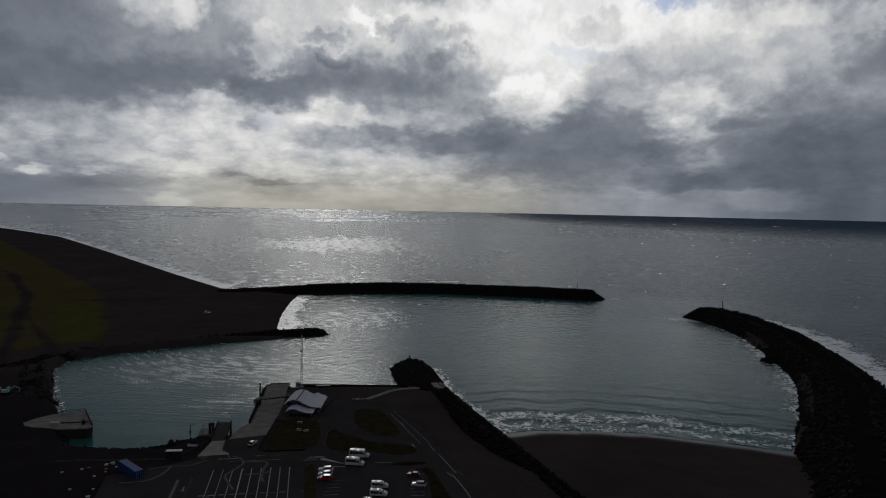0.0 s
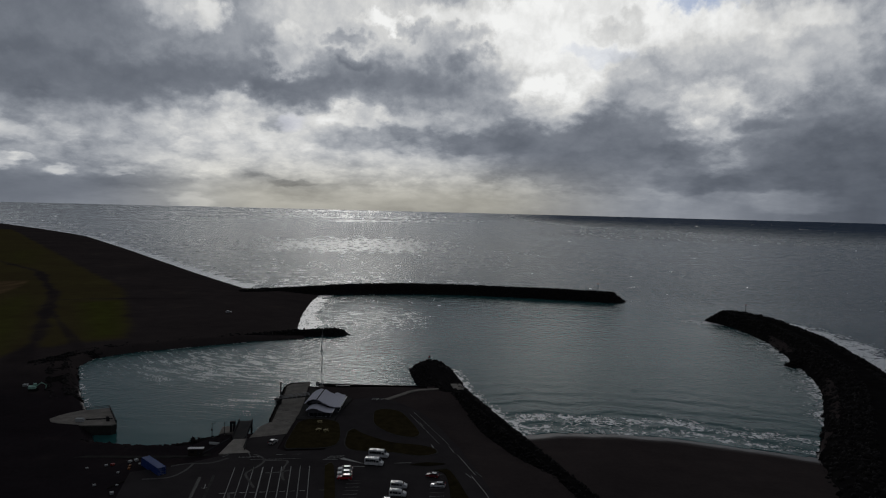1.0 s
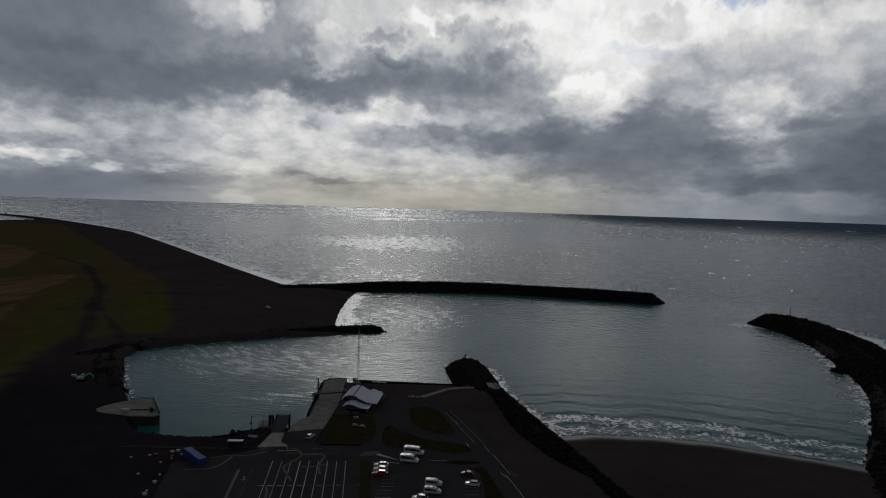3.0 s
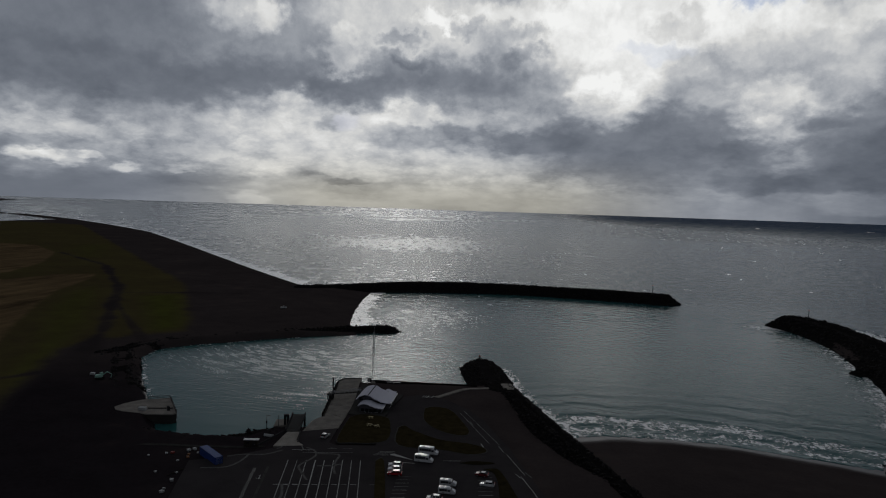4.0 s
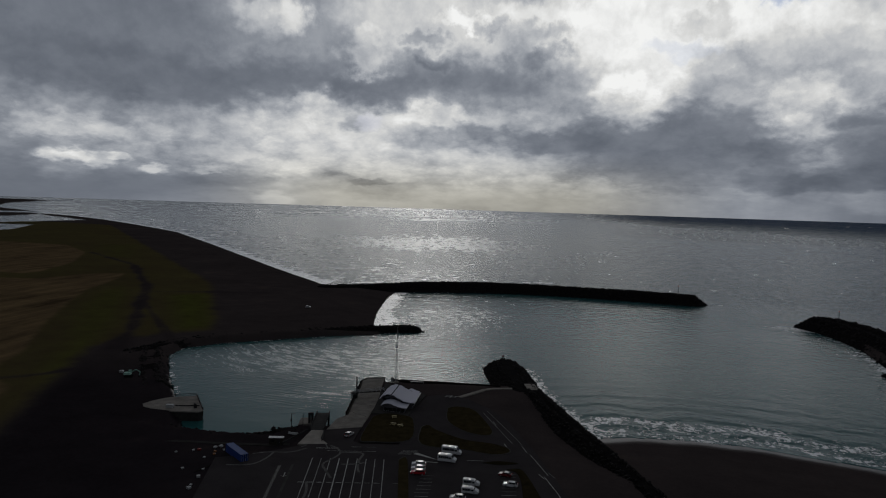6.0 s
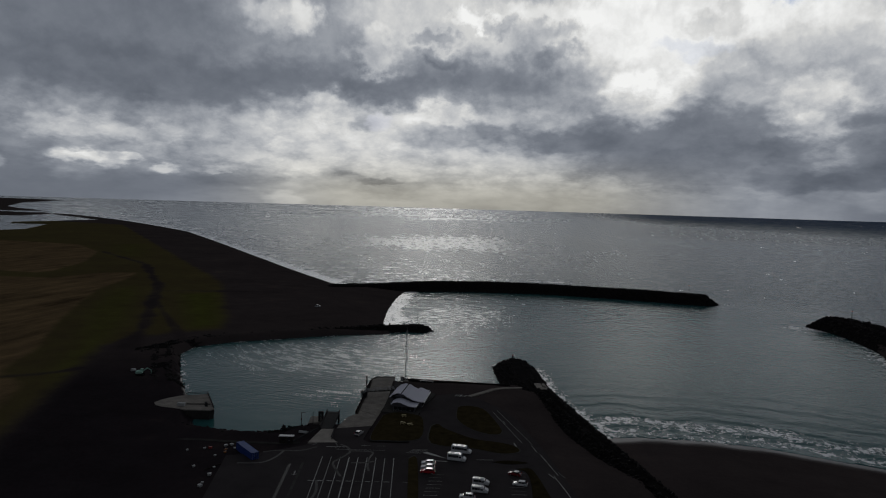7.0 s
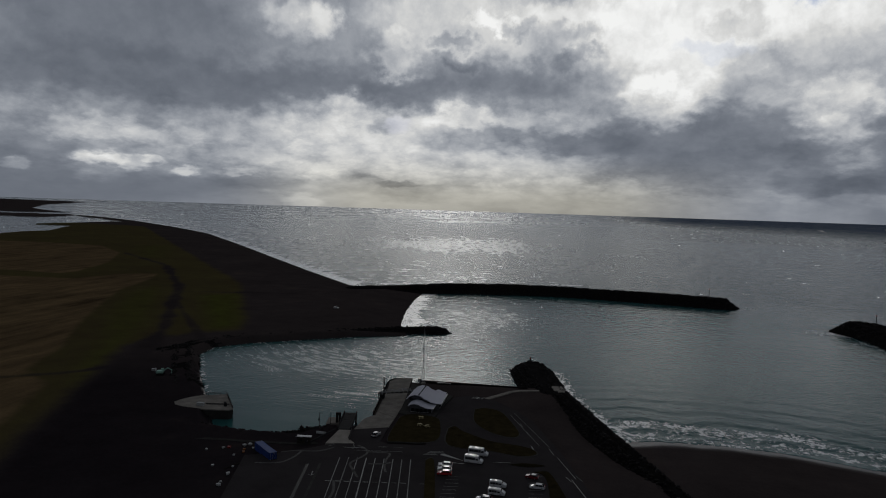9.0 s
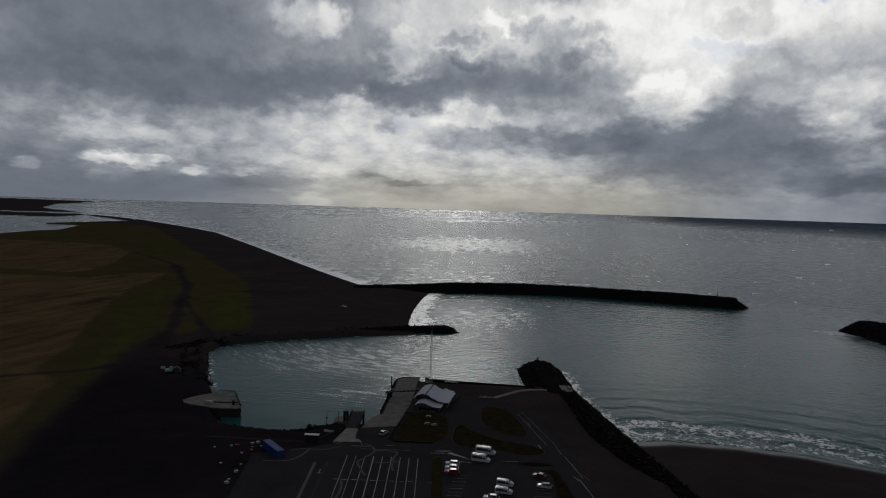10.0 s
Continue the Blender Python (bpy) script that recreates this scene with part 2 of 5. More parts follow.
def ground_material():
    m, k, p = material("black_sand_and_grass")
    at = k.vmath("MULTIPLY", k.attribute("place")["Vector"], (1.0, 1.0, 0.0))
    big, mid, fine = k.noise(at, 0.012, 6, 0.6), k.noise(at, 0.07, 6, 0.6), k.noise(at, 0.6, 4)
    n = k.math("ADD", k.math("MULTIPLY", big, 0.45), k.math("ADD", k.math("MULTIPLY", mid, 0.35), k.math("MULTIPLY", fine, 0.2)))
    sand = k.mix(k.span(n, 0.3, 0.7), (0.032, 0.0265, 0.0265), (0.070, 0.056, 0.054))
    green = k.mix(k.span(n, 0.35, 0.65), (0.058, 0.044, 0.025), (0.088, 0.076, 0.030))
    green = k.mix(k.attribute("lush")["Fac"], green, k.mix(k.span(mid, 0.35, 0.65), (0.060, 0.058, 0.018), (0.080, 0.086, 0.021)))
    sand = k.mix(k.attribute("grit")["Fac"], sand, k.mix(k.span(n, 0.3, 0.7), (0.014, 0.0115, 0.0135), (0.032, 0.026, 0.029)))
    mown = k.noise(k.vmath("MULTIPLY", at, (0.09, 0.012, 0.0)), 1.0, 5, 0.6)
    dry = k.mix(k.span(k.math("ADD", k.math("MULTIPLY", n, 0.5), k.math("MULTIPLY", mown, 0.5)), 0.38, 0.62), (0.058, 0.041, 0.024), (0.180, 0.124, 0.066))
    jitter = k.math("MULTIPLY", k.math("SUBTRACT", k.math("ADD", k.math("MULTIPLY", mid, 0.8), k.math("MULTIPLY", big, 1.2)), 1.0), 0.6)
    fg = k.span(k.math("ADD", k.attribute("grass")["Fac"], jitter), 0.15, 0.85, 0.0, 1.0, True)
    fd = k.span(k.math("ADD", k.attribute("dry")["Fac"], jitter), 0.05, 0.75, 0.0, 1.0, True)
    k.link(k.mix(fd, k.mix(fg, sand, green), dry), p.inputs["Base Color"])
    wet = k.attribute("wet")["Fac"]
    k.link(k.span(wet, 0.0, 1.0, 0.9, 0.38), p.inputs["Roughness"])
    k.link(k.span(wet, 0.0, 1.0, 0.0, 0.3), p.inputs["Specular IOR Level"])
    rise = k.math("MULTIPLY", k.math("ADD", mid, k.math("MULTIPLY", fine, 0.3)), k.span(wet, 0.0, 0.6, 1.0, 0.0))
    bump(k, p, rise, 0.6, 0.8)
    return m


def water_material():
    m, k, p = material("grey_green_sea")
    at = k.vmath("MULTIPLY", k.attribute("place")["Vector"], (1.0, 1.0, 0.0))
    calm, foam, shore = k.attribute("calm")["Fac"], k.attribute("foam")["Fac"], k.attribute("shore")["Fac"]
    big, mid = k.noise(at, 0.006, 4), k.noise(at, 0.05, 5, 0.6)
    streak = k.noise(k.vmath("MULTIPLY", at, (0.0016, 0.011, 0.0)), 1.0, 4, 0.55)
    colour = k.mix(k.span(big, 0.35, 0.65), (0.010, 0.046, 0.057), (0.015, 0.058, 0.071))
    colour = k.mix(calm, colour, (0.026, 0.102, 0.102))
    # cloud shade on the far right sea, painted in as darker blue
    colour = k.mix(k.attribute("shade_band")["Fac"], colour, (0.008, 0.042, 0.10))
    near = k.attribute("near")["Fac"]
    fine = k.math("ADD", k.math("MULTIPLY", k.noise(at, 0.5, 5, 0.72, 0.3), 0.62), k.math("MULTIPLY", k.noise(at, 0.13, 4, 0.6, 0.6), 0.38))
    broad = k.noise(k.vmath("MULTIPLY", k.attribute("bands")["Vector"], (4.5, 1.7, 0.0)), 1.0, 6, 0.7, 0.2)
    lace = k.math("ADD", k.math("MULTIPLY", fine, near), k.math("MULTIPLY", broad, k.math("SUBTRACT", 1.0, near)))
    white = k.span(k.math("ADD", foam, k.math("MULTIPLY", k.math("SUBTRACT", lace, 0.5), 3.2)), 0.54, 0.62, 0.0, 1.0, True)
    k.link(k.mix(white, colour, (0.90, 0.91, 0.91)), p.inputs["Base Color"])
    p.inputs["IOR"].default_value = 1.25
    p.inputs["Specular Tint"].default_value = (0.58, 1.0, 1.06, 1.0)
    # strong coat gloss: brightens the foam, and paints sun glints as flecks on the water
    p.inputs["Coat Roughness"].default_value, p.inputs["Coat IOR"].default_value = 0.42, 3.2
    gust = k.attribute("gust")["Fac"]
    bands, flecks = k.attribute("bands")["Vector"], k.attribute("flecks")["Vector"]
    # sparkle: sun glitter painted as glossy flecks that crowd together where its masks are strong
    swept = k.noise(k.vmath("MULTIPLY", k.attribute("arcs")["Vector"], (3.6, 4.6, 0.0)), 1.0, 3, 0.6)
    small = k.math("ADD", k.math("MULTIPLY", k.noise(flecks, 1.0, 2, 0.6), 0.62), k.math("MULTIPLY", swept, 0.38))
    wide = k.noise(k.vmath("MULTIPLY", flecks, (0.22, 0.9, 0.0)), 1.0, 4, 0.7)
    fleck = k.math("ADD", k.math("MULTIPLY", small, near), k.math("MULTIPLY", wide, k.math("SUBTRACT", 1.0, near)))
    # painted sun lanes towards the horizon, glitter on swell bent round the jetty's head
    lanes = k.span(k.noise(k.vmath("MULTIPLY", bands, (1.2, 2.4, 0.0)), 1.0, 4, 0.65), 0.36, 0.56, 0.3, 1.0, True)
    curve = k.span(k.noise(k.attribute("arcs")["Vector"], 1.0, 4, 0.6), 0.38, 0.62, 0.25, 1.15, True)
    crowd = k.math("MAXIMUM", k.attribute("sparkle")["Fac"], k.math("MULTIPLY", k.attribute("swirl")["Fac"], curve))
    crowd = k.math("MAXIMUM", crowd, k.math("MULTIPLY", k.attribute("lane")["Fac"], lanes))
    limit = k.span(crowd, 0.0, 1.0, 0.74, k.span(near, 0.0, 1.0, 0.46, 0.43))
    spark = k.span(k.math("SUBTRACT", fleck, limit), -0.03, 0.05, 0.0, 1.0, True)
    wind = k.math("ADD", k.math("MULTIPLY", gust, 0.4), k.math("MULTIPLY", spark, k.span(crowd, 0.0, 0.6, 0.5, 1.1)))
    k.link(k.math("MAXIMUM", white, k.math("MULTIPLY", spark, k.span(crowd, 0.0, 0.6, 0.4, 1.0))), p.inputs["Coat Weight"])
    # the painted shade also dulls the gloss and roughens the water
    shade_band = k.attribute("shade_band")["Fac"]
    k.link(k.math("ADD", k.span(shade_band, 0.0, 1.0, k.span(calm, 0.0, 1.0, 0.27, 0.20), 0.05), k.math("MULTIPLY", spark, 0.3)), p.inputs["Specular IOR Level"])
    wind = k.math("ADD", wind, k.math("MULTIPLY", k.math("SUBTRACT", k.math("ADD", streak, mid), 1.0), k.span(calm, 0.0, 1.0, 0.16, 0.3)))
    wind = k.math("MINIMUM", k.math("MAXIMUM", wind, 0.0), 1.5)
    rough = k.span(wind, 0.0, 1.1, k.span(calm, 0.0, 1.0, 0.08, 0.10), k.span(calm, 0.0, 1.0, 0.44, 0.40))
    rough = k.math("ADD", rough, k.math("MULTIPLY", shade_band, 0.3))
    # crests and troughs of the wind sea
    crest = k.math("MULTIPLY", k.math("SUBTRACT", wide, 0.46), k.span(calm, 0.0, 1.0, 0.42, 0.10))
    rough = k.math("MAXIMUM", k.math("ADD", rough, crest), 0.04)
    k.link(k.math("ADD", rough, k.math("MULTIPLY", white, 0.16)), p.inputs["Roughness"])
    # wind chop, swell and the breakers' lines along the beaches
    grain, tall = k.attribute("chop")["Vector"], k.attribute("tall")["Fac"]
    chop = k.math("ADD", k.math("MULTIPLY", k.noise(grain, 1.0, 3, 0.6, 0.3), near), k.math("MULTIPLY", k.noise(k.attribute("swells")["Vector"], 1.0, 4, 0.65), k.math("SUBTRACT", 1.0, near)))
    swell = k.noise(k.vmath("MULTIPLY", at, (0.02, 0.06, 0.0)), 1.0, 4, 0.55, 0.3)
    line = k.math("SINE", k.math("ADD", k.math("MULTIPLY", shore, 0.42), k.math("MULTIPLY", mid, 9.0)))
    line = k.math("MULTIPLY", line, k.span(shore, 20.0, 95.0, 0.22, 0.0))
    h = k.math("MULTIPLY", k.math("MULTIPLY", chop, tall), k.math("ADD", k.span(wind, 0.0, 1.0, k.math("ADD", k.math("MULTIPLY", gust, k.span(calm, 0.0, 1.0, 0.4, 0.2)), k.span(calm, 0.0, 1.0, 0.36, 0.18)), 0.40), k.math("MULTIPLY", white, 0.5)))
    h = k.math("ADD", h, k.math("MULTIPLY", swell, k.math("MULTIPLY", k.attribute("roll")["Fac"], k.span(calm, 0.0, 1.0, 1.1, 0.2))))
    h = k.math("ADD", h, line)
    # rings of ripples bent round the jetty's head into the basin
    rings = k.math("SINE", k.math("ADD", k.math("MULTIPLY", k.attribute("ring")["Fac"], 1.9), k.math("MULTIPLY", mid, 16.0)))
    h = k.math("ADD", h, k.math("MULTIPLY", rings, k.math("MULTIPLY", k.attribute("basin")["Fac"], k.math("MULTIPLY", k.math("MULTIPLY", curve, k.attribute("swirl")["Fac"]), 0.07))))
    bump(k, p, k.math("ADD", h, k.math("MULTIPLY", k.math("MULTIPLY", white, lace), k.span(near, 0.0, 1.0, 0.6, 1.6))), 1.0, 1.0)
    return m


GROUND, WATER = ground_material(), water_material()


# ---- building blocks ----
def mesh_of(name, verts, faces, mat, smooth=False):
    me = bpy.data.meshes.new(name)
    me.from_pydata([tuple(v) for v in verts], [], [tuple(q) for q in faces])
    me.materials.append(mat)
    if smooth:
        me.shade_smooth()
    me.update()
    return me


def part(name, bm, mat, parent, label="", smooth=False):
    me = bpy.data.meshes.new(name)
    bmesh.ops.recalc_face_normals(bm, faces=bm.faces)
    bm.to_mesh(me)
    bm.free()
    me.materials.append(mat)
    if smooth:
        me.shade_smooth()
    ob = new(name, me)
    ob.parent = parent
    return tagged(ob, label)


def share(name, me, parent, m):
    ob = new(name, me)
    ob.parent = parent
    ob.matrix_basis = m
    return ob


def thing(name, label, category, m=None, group="", kind=""):
    ob = new(name)
    ob.empty_display_size = 0.5
    if m is not None:
        ob.matrix_basis = m
    return tagged(ob, label, category, group, kind)


def add_box(bm, at, size, turn=0.0, bevel=0.0, tilt=None):
    m = Matrix.Translation(at) @ Matrix.Rotation(radians(turn), 4, "Z")
    if tilt is not None:
        m = m @ tilt
    made = bmesh.ops.create_cube(bm, size=1.0, matrix=m @ Matrix.Diagonal((*size, 1)))
    if bevel:
        edges = list({e for v in made["verts"] for e in v.link_edges})
        bmesh.ops.bevel(bm, geom=edges, offset=bevel, segments=1, affect="EDGES")
    return bm


def add_rod(bm, a, b, r, sides=6, r2=None):
    a, b = Vector(a), Vector(b)
    m = Matrix.Translation((a + b) / 2) @ (b - a).to_track_quat("Z", "Y").to_matrix().to_4x4()
    bmesh.ops.create_cone(bm, cap_ends=True, segments=sides, radius1=r, radius2=r if r2 is None else r2, depth=(b - a).length, matrix=m)
    return bm


def box(at, size, turn=0.0, bevel=0.0):
    return add_box(bmesh.new(), at, size, turn, bevel)


def rod(a, b, r, sides=6, r2=None):
    return add_rod(bmesh.new(), a, b, r, sides, r2)


def plate(points, top, thick, bevel=0.0):
    """A flat slab with the given outline."""
    bm = bmesh.new()
    ring = [bm.verts.new((x, y, top - thick)) for x, y in points]
    face = bm.faces.new(ring)
    up = bmesh.ops.extrude_face_region(bm, geom=[face])
    bmesh.ops.translate(bm, verts=[v for v in up["geom"] if isinstance(v, bmesh.types.BMVert)], vec=(0, 0, thick))
    if bevel:
        bmesh.ops.bevel(bm, geom=[e for e in bm.edges if all(abs(v.co.z - top) < 1e-5 for v in e.verts)], offset=bevel, segments=1, affect="EDGES")
    return bm


def prism(profile, half, axis="y"):
    """A side profile (x, z) drawn out to both sides."""
    bm = bmesh.new()
    a = [bm.verts.new((x, -half, z)) for x, z in profile]
    b = [bm.verts.new((x, half, z)) for x, z in profile]
    bm.faces.new(a), bm.faces.new(b[::-1])
    for i in range(len(a)):
        j = (i + 1) % len(a)
        bm.faces.new((a[j], a[i], b[i], b[j]))
    return bm


def value_noise(x, y, seed=0):
    """Smooth noise between -1 and 1 on a one metre lattice."""
    xi, yi = np.floor(x), np.floor(y)
    fx, fy = x - xi, y - yi
    fx, fy = fx * fx * (3 - 2 * fx), fy * fy * (3 - 2 * fy)

    def corner(a, b):
        v = np.sin(a * 127.1 + b * 311.7 + seed * 74.7) * 43758.5453
        return (v - np.floor(v)) * 2 - 1

    top = corner(xi, yi) * (1 - fx) + corner(xi + 1, yi) * fx
    low = corner(xi, yi + 1) * (1 - fx) + corner(xi + 1, yi + 1) * fx
    return top * (1 - fy) + low * fy


def rough_noise(x, y, size, seed=0):
    return value_noise(x / size, y / size, seed) * 0.6 + value_noise(x / size * 2.1, y / size * 2.1, seed + 3) * 0.3 + value_noise(x / size * 4.3, y / size * 4.3, seed + 7) * 0.15


def line_distance(x, y, path):
    """Distance to an open line of points."""
    best = np.full(np.shape(x), 1e9)
    for (ax, ay), (bx, by) in zip(path, path[1:]):
        dx, dy = bx - ax, by - ay
        s = np.clip(((x - ax) * dx + (y - ay) * dy) / (dx * dx + dy * dy), 0, 1)
        best = np.minimum(best, np.hypot(x - ax - s * dx, y - ay - s * dy))
    return best


def inside(x, y, ring):
    hit = np.zeros(np.shape(x), bool)
    for (ax, ay), (bx, by) in zip(ring, ring[1:] + ring[:1]):
        if ay != by:
            hit ^= ((ay > y) != (by > y)) & (x < (bx - ax) * (y - ay) / (by - ay) + ax)
    return hit


def smooth_line(path, steps=6):
    """Catmull-Rom through the points."""
    pts = [path[0]] + list(path) + [path[-1]]
    out = []
    for i in range(1, len(pts) - 2):
        p0, p1, p2, p3 = (np.array(pts[i + j], float) for j in (-1, 0, 1, 2))
        for s in range(steps):
            u = s / steps
            q = 0.5 * (2 * p1 + (p2 - p0) * u + (2 * p0 - 5 * p1 + 4 * p2 - p3) * u * u + (3 * p1 - p0 - 3 * p2 + p3) * u ** 3)
            out.append((float(q[0]), float(q[1])))
    return out + [tuple(map(float, path[-1]))]


# ---- plan of the shore, in metres from under the first eye ----
SEA_COAST = [(-7043, 9080), (-4687, 5512), (-3385, 3858)]
SPIT_COAST = [(-2147, 2712), (-1942, 2600), (-1580, 2300), (-1240, 1968), (-1039, 1760), (-905, 1615), (-630, 1245), (-466, 1018), (-330, 830), (-264, 742), (-221, 686), (-205, 668)]
BAY_BEACH = [(-136, 648), (-133, 600), (-125, 535), (-114, 472), (-108, 450)]
BASIN = [(-100, 432), (-132, 416), (-183, 378), (-197, 360), (-195, 340), (-173, 302), (-154, 273), (-136, 248), (-131, 237), (-125, 229), (-110, 227), (-93, 228), (-89, 236),
         (-86, 246), (-80, 240), (-72, 243), (-71, 251), (-77, 293), (-78.5, 302), (-77, 306.5), (-68, 308.5), (-64, 308), (-53, 309), (-15, 314)]
SPIT = [(-15, 320), (-24, 345), (-24, 359), (-15, 370), (-8, 356), (0, 328), (8, 300), (17, 273), (25, 256)]
BEACH = [(25, 256), (37, 260), (59, 261), (80, 259), (98, 253), (113, 247), (128, 242)]
WEST_SHORE = [(145, 269), (172, 321), (191, 367), (200, 411), (209, 462), (217, 530), (222, 560), (240, 550), (245, 476), (226, 389), (193, 290), (150, 225), (128, 185), (118, 150)]
OPEN_BEACH = [(118, 150), (160, 60), (400, -120), (3000, -1500), (9000, -4000)]
LAND = SPIT_COAST + BAY_BEACH + BASIN + SPIT + BEACH + WEST_SHORE + OPEN_BEACH + [(9000, -9000), (-20000, -9000), (-20000, 3000), (-2700, 2650)]
FAR_LAND = [(-2414, 3008), (-3000, 3500), (-3385, 3858), (-4687, 5512), (-7043, 9080), (-60000, 30000), (-20000, 3000), (-2765, 2879)]
LAGOONS = [
    [(-1533, 2165), (-1490, 1894), (-1511, 1573), (-3500, 1500), (-3500, 2250), (-1982, 2301), (-2119, 2660)],
    [(-1381, 1732), (-1188, 1406), (-1183, 1322), (-1139, 1185), (-3000, 1100), (-3000, 1470)],
    [(-985, 1075), (-955, 1070), (-960, 1098), (-985, 1100)],
]
EYE_AT = np.array((0.0, 0.0, EYE))
NEAR, FAR = 2500.0, 4880.0


def draw_in(x, y, z):
    """Bring what lies past 2.5 km in along its line of sight, so that the sheet ends in a horizon within 4.9 km."""
    r = np.hypot(x, y)
    d = np.where(r > NEAR, FAR - (FAR - NEAR) * NEAR / np.maximum(r, NEAR), r)
    s = np.where(r > NEAR, d / np.maximum(r, 1.0), 1.0)
    return x * s, y * s, EYE + (z - EYE) * s


def land_height(x, y):
    s = np.where(inside(x, y, LAND), 1.0, -1.0)
    soft = np.minimum(line_distance(x, y, SPIT_COAST), line_distance(x, y, BAY_BEACH))
    soft = np.minimum(soft, np.minimum(line_distance(x, y, BEACH), line_distance(x, y, OPEN_BEACH)))
    hard = np.minimum(line_distance(x, y, BASIN), np.minimum(line_distance(x, y, SPIT), line_distance(x, y, WEST_SHORE)))
    r = np.hypot(x, y)
    # flat round the terminal, low dunes elsewhere
    yard = np.clip(np.minimum(np.minimum(x + 112, 22 - x), 314 - y) / 14, 0, 1)
    dunes = rough_noise(x, y, 60, 1) * 0.9 + rough_noise(x, y, 14, 5) * 0.35
    top = 3.55 + dunes * (1 - yard) * np.clip(soft / 60, 0, 1)
    top = np.where(r > 900, np.minimum(top, 3.4), top)
    swash = rough_noise(x, y, 22, 11) * 2.5 * (r < 1500)
    z = np.minimum(top, np.minimum(0.085 * np.maximum(soft + swash, 0.3), 0.75 * hard))
    z = np.where(s > 0, z, np.maximum(-3.0, -np.minimum(0.085 * np.maximum(soft + swash, 0.3), 0.75 * hard)))
    far = inside(x, y, FAR_LAND)
    z = np.where(far, 2.0, z)
    for ring in LAGOONS:
        z = np.where(inside(x, y, ring), -1.5, z)
    return z


def sheet(name, mat, height, rings, label):
    """A round sheet from under the camera to the horizon, finer where the harbour lies."""
    az = np.radians(np.concatenate([np.arange(-180, -52, 4.0), np.arange(-52, 42, 0.16), np.arange(42, 180, 4.0)]))
    a, r = np.meshgrid(az, rings)
    x, y = (r * np.sin(a)).ravel(), (r * np.cos(a)).ravel()
    z = height(x, y)
    px, py, pz = draw_in(x, y, z)
    nr, na = r.shape
    i = np.arange(nr * na).reshape(nr, na)
    j = np.roll(i, -1, axis=1)
    quads = np.stack([i[:-1], i[1:], j[1:], j[:-1]], -1).reshape(-1, 4)
    me = bpy.data.meshes.new(name)
    me.vertices.add(nr * na)
    me.vertices.foreach_set("co", np.stack([px, py, pz], 1).astype(np.float32).ravel())
    me.loops.add(quads.size)
    me.loops.foreach_set("vertex_index", quads.astype(np.int32).ravel())
    me.polygons.add(len(quads))
    me.polygons.foreach_set("loop_start", (np.arange(len(quads)) * 4).astype(np.int32))
    me.update(calc_edges=True)
    me.materials.append(mat)
    me.shade_smooth()
    spot = me.attributes.new("place", "FLOAT_VECTOR", "POINT")
    spot.data.foreach_set("vector", np.stack([x, y, z], 1).astype(np.float32).ravel())
    ob = tagged(new(name, me), label, name, kind="structure")
    return ob, me, x, y, z


def mark(me, name, values):
    me.attributes.new(name, "FLOAT", "POINT").data.foreach_set("value", np.asarray(values, np.float32))


def mark_vector(me, name, x, y):
    me.attributes.new(name, "FLOAT_VECTOR", "POINT").data.foreach_set("vector", np.stack([x, y, x * 0], 1).astype(np.float32).ravel())


RINGS = np.concatenate([np.concatenate([[0.02, 2.0], np.linspace(6, 160, 14)]), np.arange(165, 480, 1.9), np.arange(480, 800, 3.0), np.geomspace(803, 2500, 190)[:-1], np.geomspace(2500, 21500, 80)])
ground, gm, gx, gy, gz = sheet("ground", GROUND, land_height, RINGS, "black volcanic sand with dark grass and dry brown fields")


def band(d, near, far):
    """1 up to near, fading to 0 at far."""
    return np.clip((far - d) / (far - near), 0, 1)


# the grassed plain behind the dunes, its bare tracks and the dry brown fields
PLAIN = [(-680, 1118), (-422, 778), (-308, 630), (-211, 445), (-190, 396), (-216, 372), (-229, 335), (-203, 276), (-182, 227), (-173, 202), (-157, 169), (-130, 110), (-110, 40), (-9000, 40), (-9000, 2000), (-1600, 1900), (-1200, 1800)]
TRACK = [(-640, 905), (-481, 761), (-352, 577), (-307, 497), (-247, 388), (-214, 317), (-184, 243), (-157, 184), (-130, 110)]
SIDE_TRACKS = [[(-307, 497), (-243, 412), (-208, 365)], [(-900, 250), (-247, 255), (-223, 275), (-205, 296)], [(-330, 545), (-285, 560), (-240, 575)]]
FIELDS = [
    [(-150, 60), (-160, 130), (-186, 192), (-190, 207), (-204, 235), (-215, 257), (-241, 275), (-264, 327), (-306, 395), (-336, 451), (-380, 536), (-408, 625), (-430, 672), (-469, 652), (-480, 599), (-533, 588), (-584, 590), (-1500, 640), (-1500, 60)],
    [(-592, 630), (-520, 628), (-515, 650), (-560, 768), (-642, 903), (-764, 1025), (-865, 1042), (-1300, 1000), (-1300, 660)],
]
MEADOWS = [[(-312, 533), (-278, 566), (-198, 409), (-213, 382), (-230, 396)], [(-748, 1060), (-681, 1118), (-516, 840), (-582, 818)], [(-328, 439), (-371, 527), (-381, 593), (-331, 524), (-271, 421), (-229, 335), (-203, 276), (-182, 227), (-200, 240), (-236, 285), (-262, 340), (-300, 398)]]


def patch(ring, soft):
    """1 within an outline, fading to 0 over soft metres inside its edge."""
    return np.where(inside(gx, gy, ring), np.clip(line_distance(gx, gy, ring + ring[:1]) / soft, 0, 1), 0.0)


